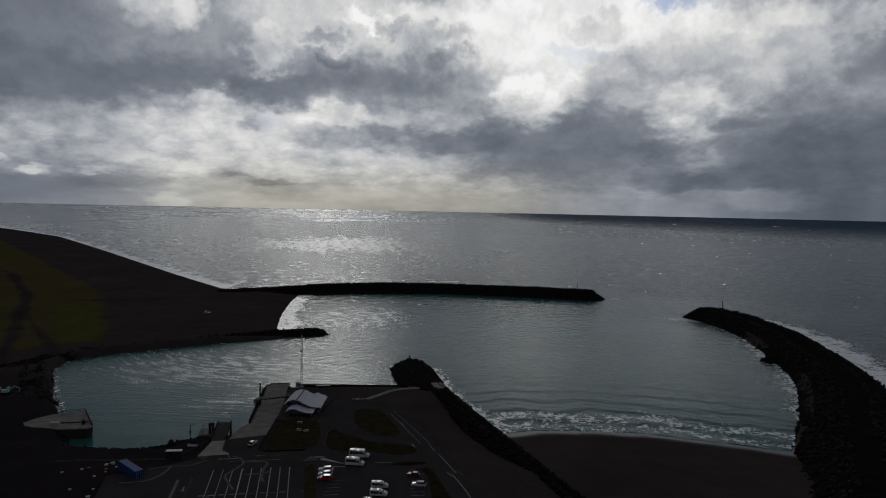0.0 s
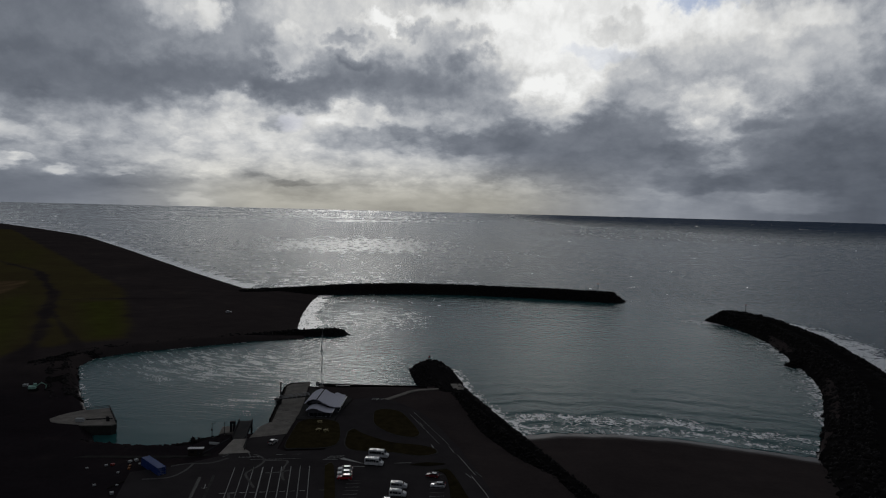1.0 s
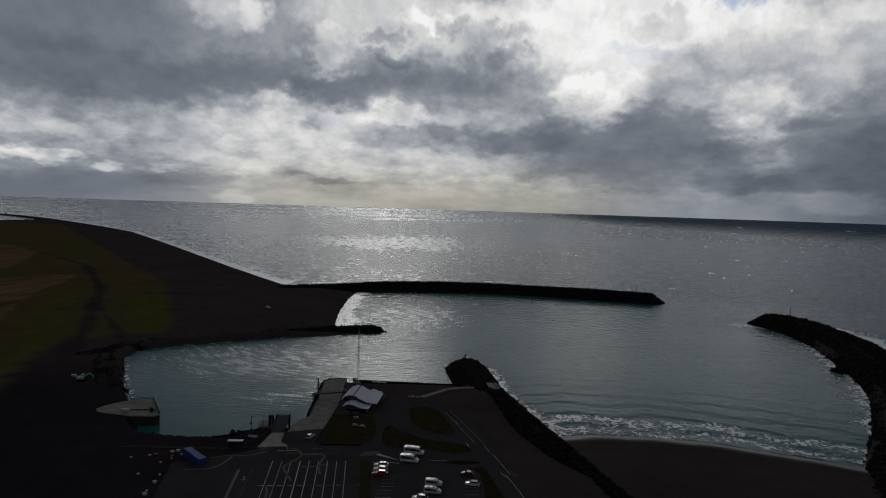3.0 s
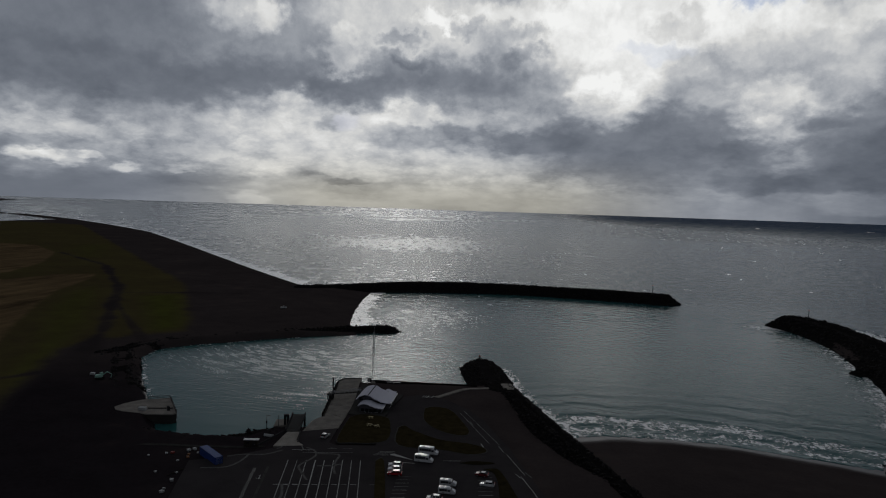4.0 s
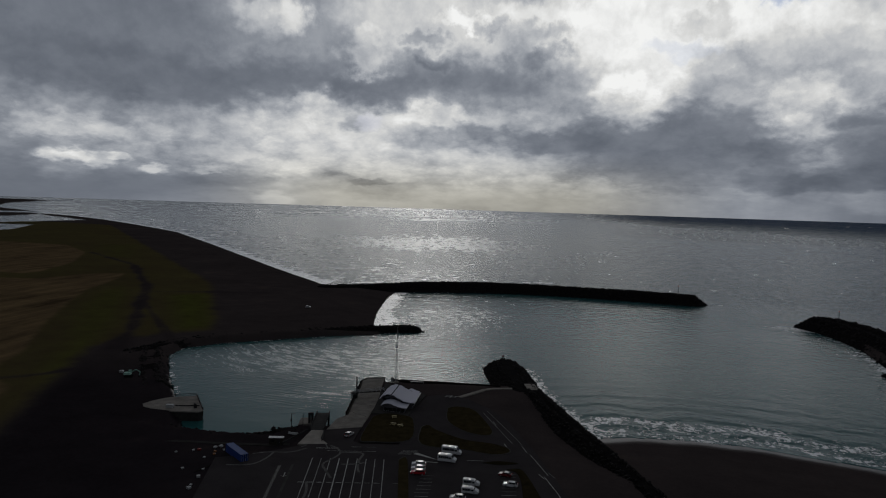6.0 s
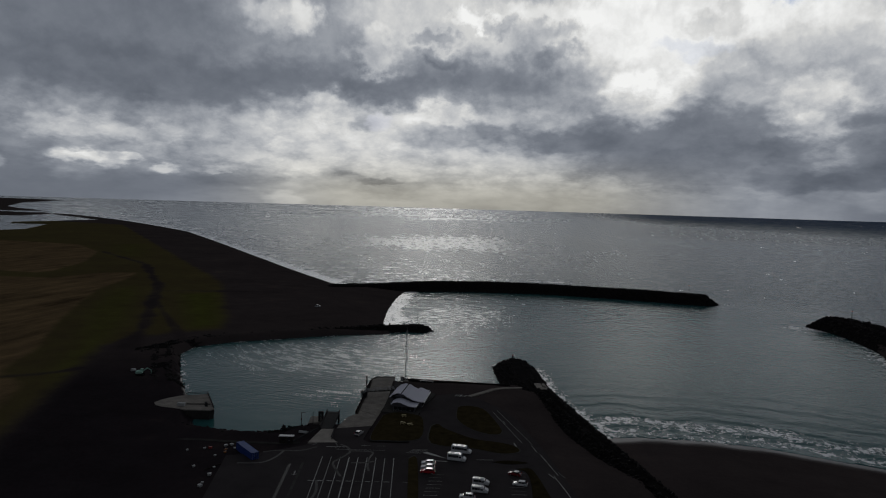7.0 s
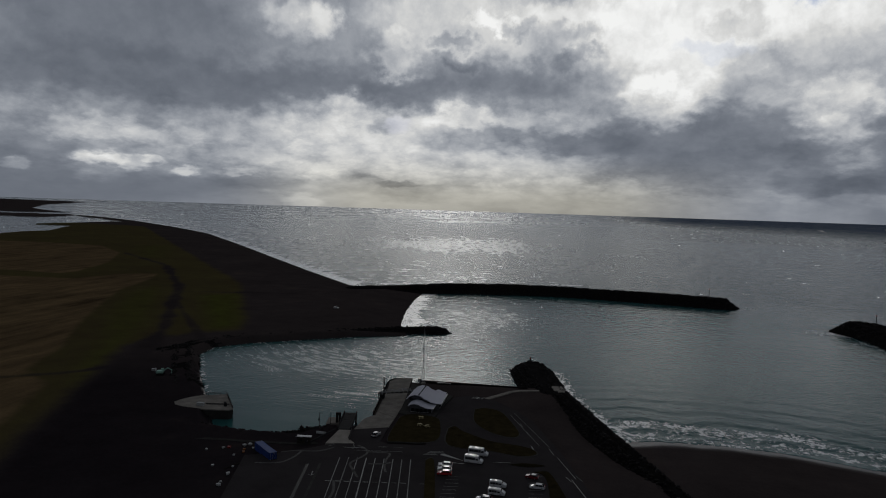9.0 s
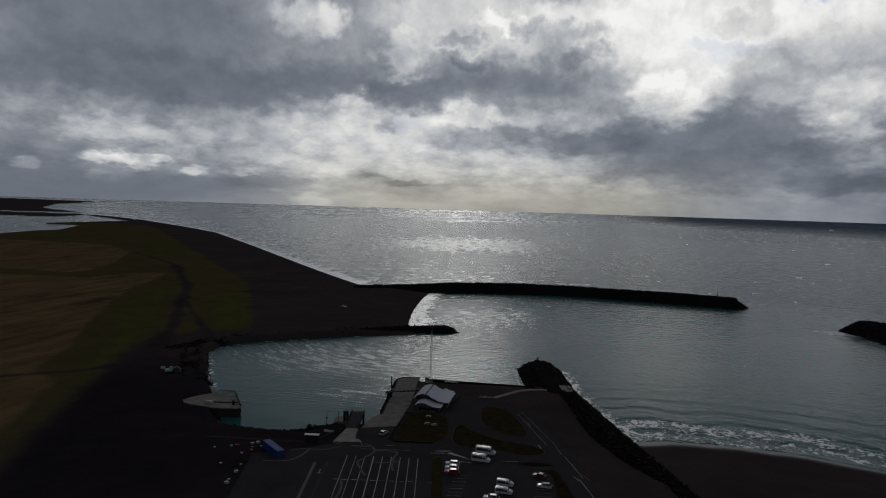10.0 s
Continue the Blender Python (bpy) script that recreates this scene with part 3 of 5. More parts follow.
def ground_marks():
    reach = np.hypot(gx, gy)
    bare = band(line_distance(gx, gy, TRACK) + rough_noise(gx, gy, 25, 41) * 4, 2, 9) * (reach < 1300)
    for way in SIDE_TRACKS:
        bare = np.maximum(bare, 0.8 * band(line_distance(gx, gy, way) + rough_noise(gx, gy, 12, 43) * 1.5, 1.5, 5))
    lawn = patch(PLAIN, 16) * (1 - 0.75 * bare)
    lush = np.maximum(np.maximum(patch(MEADOWS[0], 16), 0.5 * patch(MEADOWS[1], 40)), 0.6 * patch(MEADOWS[2], 14))
    mark(gm, "lush", lush * (1 - bare))
    lawn = np.maximum(lawn, lush * (1 - bare))
    dry = np.zeros(len(gx))
    for ring in FIELDS:
        dry = np.maximum(dry, patch(ring, 9))
    mark(gm, "grass", lawn)
    mark(gm, "dry", dry * (1 - bare))
    mark(gm, "grit", np.maximum(0.45 * bare, band(np.hypot((gx + 165) / 1.3, gy - 215), 60, 130) * (1 - lawn)))
    mark(gm, "wet", band(gz, 0.35, 0.75) * (gz > -1) * (gy < 300))


ground_marks()
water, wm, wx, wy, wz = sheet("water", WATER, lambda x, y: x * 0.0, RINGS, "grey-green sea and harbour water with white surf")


def water_marks():
    bay = line_distance(wx, wy, BAY_BEACH)
    main = line_distance(wx, wy, BEACH)
    coast = np.minimum(line_distance(wx, wy, SPIT_COAST), line_distance(wx, wy, OPEN_BEACH))
    outer = line_distance(wx, wy, WEST_SHORE[6:])
    wob = rough_noise(wx, wy, 18, 21)
    foam = 0.74 * band(bay + wob * 10, 8, 28)
    surf = np.maximum(0.55 * band(np.abs(main + wob * 6 - 19), 3, 13), 0.54 * band(np.abs(main + wob * 5 - 6), 2, 8))
    foam = np.maximum(foam, surf * (wy > 235))
    swath = 0.86 * band(coast + wob * 10, 6, 22) + 0.36 * band(coast + wob * 40, 90, 330)
    foam = np.maximum(foam, np.where(wy > 600, swath, 0))
    foam = np.maximum(foam, 0.80 * band(outer + wob * 7, 22, 52) * (wx > 150) * (wy < 555))
    foam = np.maximum(foam, 0.55 * band(np.hypot(wx - 168, wy - 668) + wob * 3, 2, 16))
    foam = np.maximum(foam, 0.60 * band(np.hypot((wx + 4) / 3.0, wy - 800) + wob * 5, 3, 14))
    foam = np.maximum(foam, 0.62 * band(line_distance(wx, wy, SPIT[4:]) + wob * 3, 4, 12))
    foam = np.maximum(foam, 0.42 * band(line_distance(wx, wy, BASIN[1:7]), 2.5, 5))
    harbour = inside(wx, wy, BASIN + SPIT + BEACH + WEST_SHORE[:7] + [(160, 690), (-10, 680), (-136, 648)] + BAY_BEACH)
    azimuth, reach = np.degrees(np.arctan2(wx, wy)), np.hypot(wx, wy)
    across = line_distance(wx, wy, [(150, 700), (226, 555)])
    calm = np.where(harbour, 0.5 + 0.5 * np.clip(across / 70, 0, 1), 0.5 - 0.5 * np.clip(across / 70, 0, 1))
    gust = 0.06 + 0.19 * calm
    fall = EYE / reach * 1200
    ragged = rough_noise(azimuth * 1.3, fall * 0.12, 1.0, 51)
    # where sun glitter is painted on the open sea, by azimuth and fall
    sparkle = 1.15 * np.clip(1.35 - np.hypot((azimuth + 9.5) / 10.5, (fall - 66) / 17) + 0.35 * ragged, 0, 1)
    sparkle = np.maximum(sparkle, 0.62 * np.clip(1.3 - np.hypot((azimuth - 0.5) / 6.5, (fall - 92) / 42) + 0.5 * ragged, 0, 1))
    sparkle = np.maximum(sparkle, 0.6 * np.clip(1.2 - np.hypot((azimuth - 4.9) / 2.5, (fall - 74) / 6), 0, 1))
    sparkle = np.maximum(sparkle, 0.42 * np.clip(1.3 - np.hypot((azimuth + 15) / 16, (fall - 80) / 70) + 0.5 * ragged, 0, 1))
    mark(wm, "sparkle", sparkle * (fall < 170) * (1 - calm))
    # streaks of sunlight painted just below the horizon
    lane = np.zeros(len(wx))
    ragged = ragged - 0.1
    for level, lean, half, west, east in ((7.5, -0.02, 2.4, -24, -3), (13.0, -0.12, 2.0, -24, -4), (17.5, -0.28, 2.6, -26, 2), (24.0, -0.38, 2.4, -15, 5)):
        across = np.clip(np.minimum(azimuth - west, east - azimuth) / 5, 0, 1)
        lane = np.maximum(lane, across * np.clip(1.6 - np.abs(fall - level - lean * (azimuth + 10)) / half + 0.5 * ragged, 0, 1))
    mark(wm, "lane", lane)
    # mask of the painted cloud shade, right of the sun below the horizon
    mark(wm, "shade_band", np.clip((azimuth - 0) / 8, 0, 1) * band(fall, 8 + 8 * np.clip(azimuth / 28, 0, 1), 16 + 22 * np.clip(azimuth / 28, 0, 1)))
    tip = np.hypot(wx + 78, wy - 448)
    mark(wm, "ring", tip)
    mark_vector(wm, "arcs", tip * 0.30, np.arctan2(wy - 448, wx + 78) * 7.0)
    # where glints are painted in the bay and the basin
    swirl = np.maximum(0.95 * band(np.hypot(wx + 66, (wy - 520) / 1.3), 20, 80), 0.95 * band(np.hypot((wx + 122) / 1.4, wy - 352), 22, 68))
    swirl = np.maximum(swirl, np.maximum(0.8 * band(np.hypot(wx + 92, wy - 285), 6, 34), 0.7 * band(line_distance(wx, wy, [(-75, 300), (-110, 385), (-75, 430), (-60, 470)]), 8, 42)))
    lull = band(np.hypot((wx + 105) / 2.0, wy - 240), 8, 22)
    mark(wm, "swirl", swirl * harbour * (1 - lull))
    mark(wm, "basin", inside(wx, wy, BASIN) * band(tip, 60, 20) * 1.0)
    gust = np.maximum(gust, 0.18 * band(azimuth, -9, -2) * calm)
    lee = np.maximum(band(np.hypot((wx + 105) / 2.0, wy - 240), 8, 20), band(np.hypot(wx + 78, (wy - 270) / 2), 6, 16))
    gust = np.where(reach > 2400, gust + 0.6 * np.clip((azimuth - 4) / 6, 0, 1), gust) - 0.7 * lee * harbour + 0.38 * np.clip(azimuth / 8, 0, 1) * (1 - calm)
    mark(wm, "gust", gust + calm * 0.10 * band(azimuth, -9, 2) + (1 - calm) * 0.25 * np.clip((-azimuth - 18) / 8, 0, 1))
    mark(wm, "near", band(reach, 600, 760))
    mark(wm, "foam", foam)
    mark(wm, "calm", calm)
    mark(wm, "shore", main)
    mark_vector(wm, "flecks", azimuth * 8.0, fall * 0.55)
    mark_vector(wm, "swells", azimuth * 0.8, fall * 0.33)
    f = 46000.0 / np.maximum(reach, 60) ** 2
    mark_vector(wm, "chop", wx * f, wy * f)
    mark(wm, "tall", np.minimum(0.42 * reach ** 2 / 46000.0, 54.0))
    mark(wm, "roll", np.clip(900.0 / reach, 0, 1) ** 2)
    mark_vector(wm, "bands", azimuth * 0.14, EYE / reach * 1200 * 0.22)


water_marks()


# ---- rubble mounds ----
def ball_stone():
    bm = bmesh.new()
    bmesh.ops.create_icosphere(bm, subdivisions=1, radius=1.0)
    v = np.array([w.co[:] for w in bm.verts])
    q = np.array([[w.index for w in f.verts] for f in bm.faces])
    bm.free()
    return v, q


STONE_V, STONE_F = ball_stone()


def stones(name, places, sizes, parent, label, rng):
    """Broken rock blocks joined into one heap."""
    n, nv = len(places), len(STONE_V)
    angle = rng.uniform(0, 2 * np.pi, (n, 3))
    c, s = np.cos(angle), np.sin(angle)
    zero, one = np.zeros(n), np.ones(n)
    rz = np.stack([c[:, 0], -s[:, 0], zero, s[:, 0], c[:, 0], zero, zero, zero, one], 1).reshape(n, 3, 3)
    rx = np.stack([one, zero, zero, zero, c[:, 1], -s[:, 1], zero, s[:, 1], c[:, 1]], 1).reshape(n, 3, 3)
    stretch = rng.uniform(0.45, 1.4, (n, 1, 3)) * sizes[:, None, None]
    v = STONE_V[None] * rng.uniform(0.62, 1.18, (n, nv, 1)) * stretch
    v = np.einsum("nij,nvj->nvi", rz @ rx, v) + places[:, None, :]
    faces = (STONE_F[None] + (np.arange(n) * nv)[:, None, None]).reshape(-1, 3)
    me = bpy.data.meshes.new(name)
    me.vertices.add(n * nv)
    me.vertices.foreach_set("co", v.astype(np.float32).ravel())
    me.loops.add(faces.size)
    me.loops.foreach_set("vertex_index", faces.astype(np.int32).ravel())
    me.polygons.add(len(faces))
    me.polygons.foreach_set("loop_start", (np.arange(len(faces)) * 3).astype(np.int32))
    me.update(calc_edges=True)
    me.materials.append(BASALT)
    ob = new(name, me)
    ob.parent = parent
    return tagged(ob, label, kind="stuff")


def mound(name, label, path, crest, height, slope, size, cell=1.6, seed=1, foot=-1.0, density=1.7, root=None):
    """A rubble mound along a line: crest half width, height of the crest, run per metre of fall, size of its blocks; root: where it
    rises out of the beach, from x and to x, and its height there."""
    line = smooth_line(path, 5)
    reach = crest + slope * (height - foot)
    owner = thing(name, label, "breakwater", kind="structure")
    xs, ys = [p[0] for p in line], [p[1] for p in line]
    gx0 = np.arange(min(xs) - reach, max(xs) + reach, cell)
    gy0 = np.arange(min(ys) - reach, max(ys) + reach, cell)
    X, Y = np.meshgrid(gx0, gy0)

    def top(x, y):
        d = line_distance(x, y, line)
        tall = height if root is None else np.interp(x, root[:2], (root[2], height))
        z = np.minimum(tall, tall - (d - crest) / slope)
        return z + rough_noise(x, y, 5, seed) * 0.45 + rough_noise(x, y, 26, seed + 2) * 0.35, d

    Z, Dn = top(X, Y)
    keep = Dn < reach
    index = -np.ones(X.shape, int)
    use = keep.copy()
    index[use] = np.arange(use.sum())
    cells = use[:-1, :-1] & use[1:, :-1] & use[:-1, 1:] & use[1:, 1:]
    a, b, c, d = index[:-1, :-1][cells], index[:-1, 1:][cells], index[1:, 1:][cells], index[1:, :-1][cells]
    me = mesh_of("core", np.stack([X[use], Y[use], Z[use]], 1), np.stack([a, b, c, d], 1), GRAVEL)
    core = new("core", me)
    core.parent = owner
    rng = np.random.default_rng(seed)
    length = sum(math.dist(p, q) for p, q in zip(line, line[1:]))
    n = int(density * length * 2 * reach / (size * size * 3.2))
    k = rng.integers(0, len(line) - 1, n)
    P, Q = np.array(line)[k], np.array(line)[k + 1]
    base = P + (Q - P) * rng.uniform(0, 1, (n, 1))
    off = rng.normal(0, 1, (n, 2))
    off = off / np.linalg.norm(off, axis=1)[:, None] * (reach * rng.uniform(0.1, 0.98, n) ** 0.7)[:, None]
    at = base + off
    z, dist = top(at[:, 0], at[:, 1])
    ok = (dist > crest * 0.45) & (dist < reach) & (z > foot)
    at, z = at[ok], z[ok]
    sizes = size * rng.uniform(0.45, 0.85, len(z))
    stones("armour_stones", np.column_stack([at, z + sizes * 0.1]), sizes, owner, "heaped black basalt blocks", rng)
    return owner


mound("breakwater", "long straight rubble-mound breakwater of black basalt", [(-205, 648), (-180, 654), (-140, 664), (-104, 679), (-60, 691), (-12, 697), (60, 688), (100, 680), (124, 674), (143, 669)], 5.5, 8.2, 1.5, 1.0, seed=2, root=(-200, -110, 3.6))
mound("breakwater", "curved rubble-mound breakwater of black basalt blocks", [(221, 556), (230, 525), (230, 462), (218, 400), (204.5, 346), (184, 298.5), (159.5, 254), (134.5, 207), (108, 157)], 9, 7.6, 1.6, 1.35, seed=3)
mound("rock_spur", "short rock spur on the breakwater's harbour side", [(214, 404), (201, 398), (194, 395)], 2.0, 3.2, 1.4, 1.4, seed=4)
mound("jetty", "low inner rock jetty between basin and bay", [(-212, 330), (-206.5, 353), (-191, 383), (-136, 425), (-98, 446), (-82, 450)], 3.0, 3.1, 1.5, 1.2, seed=5)
mound("rock_bank", "rock bank along the basin's edge", [(-208, 345), (-182, 300), (-166, 276)], 4.0, 3.0, 1.5, 1.0, seed=6)
mound("rock_bank", "rock bank under the harbour yard", [(-150, 240), (-141.5, 244), (-137.5, 235), (-129.5, 225), (-112, 221.5), (-97, 222.5), (-91, 226)], 1.4, 2.9, 1.4, 0.85, seed=7)
mound("rock_spit", "blunt rock spit at the basin's mouth", [(-15, 357), (-12, 340), (-8, 321), (-4, 307)], 5.2, 4.4, 1.4, 0.75, seed=8)
mound("rock_revetment", "rock revetment between road and beach", [(-5, 318), (2.5, 295), (9.5, 274), (17, 252), (25, 228), (35, 200), (45, 165), (51, 140)], 2.2, 4.6, 1.35, 0.85, seed=9)


# ---- harbour yard: paving, lawns, markings ----
TOP = 4.0


def ribbon(path, width, top, thick=0.012):
    """A strip of even width along a line."""
    left, right = [], []
    for i, p in enumerate(path):
        a, b = path[max(0, i - 1)], path[min(len(path) - 1, i + 1)]
        dx, dy = b[0] - a[0], b[1] - a[1]
        n = math.hypot(dx, dy)
        ox, oy = -dy / n * width / 2, dx / n * width / 2
        left.append((p[0] + ox, p[1] + oy))
        right.append((p[0] - ox, p[1] - oy))
    bm = bmesh.new()
    rows = [[bm.verts.new((x, y, z)) for x, y in side] for side in (left, right) for z in (top, top - thick)]
    lt, lb, rt, rb = rows
    for i in range(len(path) - 1):
        for a, b in ((lt, rt), (rt, rb), (rb, lb), (lb, lt)):
            bm.faces.new((a[i], a[i + 1], b[i + 1], b[i]))
    bm.faces.new((lt[0], rt[0], rb[0], lb[0])), bm.faces.new((lt[-1], lb[-1], rb[-1], rt[-1]))
    return bm


def structure(name, label, category):
    return thing(name, label, category, kind="structure")


yard = structure("pavement", "worn dark asphalt of the ferry car park and road", "pavement")
part("asphalt", plate([(-98, 198), (-88, 203), (-79, 211), (-74, 216), (-73, 231), (-61, 237), (-60, 222), (-57, 220), (-44, 222), (-46, 250), (-47, 262), (-44, 283), (-36, 288),
                       (-26, 282), (-16, 270), (-9, 257), (-3, 239), (1, 228), (6, 210), (11, 192), (18, 165), (20, 140), (-88, 140), (-89, 165)], TOP, 0.7), ASPHALT, yard)


def mark_line(path, width=0.2, name="painted_line", mat=None):
    part(name, ribbon(path, width, TOP + 0.008), mat or ROAD_PAINT, yard)


for i in range(9):
    x, y = -68.3 + 2.8 * i, 204.2 + 0.45 * i
    mark_line([(x, y), (x + 5.8, y - 30), (x + 10.2, y - 53)], 0.24 if i != 3 else 0.34)
for i in range(11):
    if i != 9:
        x = -66.4 + 2.72 * i
        mark_line([(x, 185.2 + 0.47 * i), (x + 1.6, 185.5 + 0.47 * i)], 0.34, "painted_dash")
mark_line([(-76, 196), (-71, 171), (-66, 148)], 0.9, "tar_strip", worn("tar", (0.02, 0.02, 0.02), 0.5))
mark_line([(-72.5, 198), (-67.6, 172), (-63, 148)], 0.8, "salt_stain", DARK_CONCRETE)
mark_line([(-72.4, 191.2), (-71.8, 188.2)], 0.3, "painted_arrow")
mark_line([(-71.2, 189.0), (-71.8, 188.0), (-72.8, 188.6)], 0.3, "painted_arrow")
for pts in ([(-75, 217), (-74, 214.5), (-75.2, 213)], [(-68, 217), (-66.5, 214), (-66.8, 212.5)]):
    mark_line(pts, 0.35, "painted_arrow")
mark_line([(-66, 211.3), (-60, 212.2), (-50, 214)], 0.16)
mark_line([(-70, 213), (-63, 214.2)], 0.22)
mark_line([(-59, 216.5), (-56, 217)], 0.25, "painted_dash")
mark_line([(-54, 217.3), (-51, 217.8)], 0.25, "painted_dash")
for i in range(4):
    mark_line([(-43 + 0.5 * i, 213.5 + i * 1.05), (-38.2 + 0.5 * i, 214.3 + i * 1.05)], 0.3, "crossing_bar")
part("painted_wedge", plate([(-37.8, 214.6), (-36.6, 216), (-29.2, 211.2)], TOP + 0.008, 0.012), ROAD_PAINT, yard)
mark_line([(-33, 208.8), (-28.8, 208.8)], 0.3)
for i in range(14):
    y = 197.5 - 2.5 * i
    mark_line([(-32.2 + 0.06 * i, y), (-28.2 + 0.06 * i, y + 0.7)], 0.14, "stall_line")
for i in range(10):
    y = 206.5 - 2.6 * i
    mark_line([(-8.4 + 0.12 * i, y), (-4.2 + 0.12 * i, y + 0.7)], 0.14, "stall_line")
for pts in ([(-18.7, 264.5), (-6.2, 232)], [(-17.4, 267.5), (-2.6, 231)], [(4.6, 204.5), (8.4, 192.5), (15, 165)], [(0.2, 222), (5.8, 205.5)]):
    mark_line(pts, 0.2)
for a, b in (((-14.2, 254.5), (-13.0, 251.0)), ((-8.9, 231), (-7.9, 227.7)), ((-2.7, 229.5), (-1.0, 224)), ((3.0, 206), (4.5, 203)), ((5.8, 208), (7.8, 204))):
    mark_line([a, b], 0.3, "painted_dash")
for i in range(5):
    mark_line([(-36.6 + i * 1.0, 283.2 + i * 0.15), (-35.9 + i * 1.0, 286.2)], 0.55, "crossing_bar")
mark_line([(-20, 212.6), (-14.5, 213.6)], 0.25)
# pale salt-stained runnels across the asphalt
RUNNELS = [[(-66, 216), (-63, 214), (-61, 210), (-62, 205), (-63.5, 200), (-61, 195), (-58, 190)], [(-61, 211), (-54, 211.5), (-53.5, 206), (-52.5, 200), (-51, 196)],
           [(-92, 193), (-85, 195), (-82.5, 200), (-82, 206)], [(-88, 203.5), (-84, 206), (-77, 207.5), (-73, 212)], [(-64, 186), (-61.5, 178), (-61, 168)], [(-58, 201), (-54, 202), (-51, 204)]]
STAIN = worn("salt_stain", (0.085, 0.083, 0.081), 0.8, scale=1.2, fine=5.0, vary=0.5, relief=0)
for pts in RUNNELS:
    mark_line(smooth_line(pts, 5), 0.75, "salt_stain", STAIN)


def lawn(points, label, top=TOP + 0.14):
    cx, cy = sum(p[0] for p in points) / len(points), sum(p[1] for p in points) / len(points)
    curve = smooth_line(points + points[:1], 4)[:-1]
    owner = structure("lawn", label, "lawn")
    part("kerb", plate(curve, top - 0.04, 0.3, 0.02), DARK_CONCRETE, owner, "low concrete kerb")
    part("turf", plate([(cx + (x - cx) * 0.97, cy + (y - cy) * 0.97) for x, y in curve], top, 0.1, 0.03), TURF, owner)


lawn([(-33.5, 268), (-30, 271), (-23, 268), (-17, 254), (-13.5, 242), (-16, 237.5), (-24, 241), (-31.5, 252)], "rounded dark grass island inside the turning loop")
lawn([(-40, 242), (-38, 245), (-34, 240), (-23, 232), (-13, 230), (-7.5, 227), (-6.5, 222.5), (-12, 219.5), (-22, 222), (-37, 224)], "long dark grass island beside the road")
lawn([(-15, 211.5), (-10, 214), (-3.5, 213.5), (-9, 211)], "narrow dark grass strip at the car park's edge")
lawn([(-7, 208), (-3, 209.5), (-0.5, 204), (3, 191), (9, 166), (8, 145), (0, 145), (-1.5, 188), (-3.5, 205)], "dark grass verge between car park and road")
lawn([(-41.4, 209), (-38.8, 210), (-33, 182), (-29, 160), (-31.5, 160), (-36, 181)], "narrow planted strip between the parking bays")
lawn([(-60.0, 250), (-56.5, 255), (-47.5, 254), (-43.6, 248), (-41.2, 227), (-53.5, 222.5), (-58.3, 224.5)], "square dark lawn in front of the terminal")

path_slab = structure("footpath", "pale concrete footpath to the rock spit", "footpath")
part("paving", ribbon(smooth_line([(-34, 282), (-30.8, 285), (-25, 293.5), (-19.6, 301), (-10, 304.8), (-2.8, 306.6)], 3), 2.2, 3.95, 0.5), CONCRETE, path_slab)
part("landing", plate([(-3.8, 310.6), (0.9, 311.6), (2.7, 302.3), (-1.6, 300.2)], 4.95, 1.8, 0.05), CONCRETE, path_slab)

lane = structure("gravel_track", "pale compacted gravel track behind the rock bank", "track")
part("gravel", ribbon(smooth_line([(-122, 209.5), (-111, 210.5), (-100, 211.3), (-88, 213), (-80, 215.5)], 3), 1.8, 3.68, 0.3), DARK_CONCRETE, lane)

# ---- quay ----
quay = structure("quay", "pale concrete quay with dark fenders", "quay")
DECK = [(-70.3, 250), (-76.3, 293), (-78, 301.5), (-76.7, 306.5), (-68.5, 309), (-67.5, 300), (-62.5, 268), (-61, 237.4), (-72.6, 232), (-72.6, 244.2), (-72, 246)]
part("deck", plate(DECK, 3.85, 0.5, 0.08), CONCRETE, quay)
part("wall", plate([(x * 0.998 - 0.12, y) for x, y in DECK], 3.35, 5.5), DARK_CONCRETE, quay, "dark wet quay wall")
EDGE = [(-72.6, 244.2), (-70.3, 250), (-76.3, 293), (-78, 301.5), (-76.7, 306.2), (-68.7, 308.6)]
part("coping", ribbon([(x + 0.35, y) for x, y in EDGE[1:]], 0.5, 4.15, 0.4), TIMBER, quay, "dark timber kerb along the edge")
fender = bmesh.new()
add_box(fender, (0, 0, -1.3), (0.7, 0.9, 4.2), bevel=0.12)
add_box(fender, (-0.3, 0, -1.0), (0.3, 1.3, 2.6), bevel=0.08)
first = part("fender", fender, RUBBER, quay, "black rubber fender")
first.matrix_basis = pose(-70.9, 252.5, 4.1, 0, 0, 8)
for i in range(1, 11):
    share("fender", first.data, quay, pose(-70.9 - 6.2 * i / 10.0, 252.5 + 4.45 * i, 4.1, 0, 0, 8))
for a, b in (((-75.5, 281), (-65.5, 283)), ((-73.5, 266), (-63.5, 264)), ((-72.3, 256), (-62.5, 250))):
    part("joint", ribbon([a, b], 0.12, 3.862), DARK_CONCRETE, quay)

# ---- linkspan, its ramp and platforms ----
span = thing("linkspan", "dark steel vehicle linkspan over the basin", "linkspan")
part("deck", add_box(bmesh.new(), (-77.5, 239.8, 3.95), (4.4, 20.0, 0.4), 11), DARK_STEEL, span)
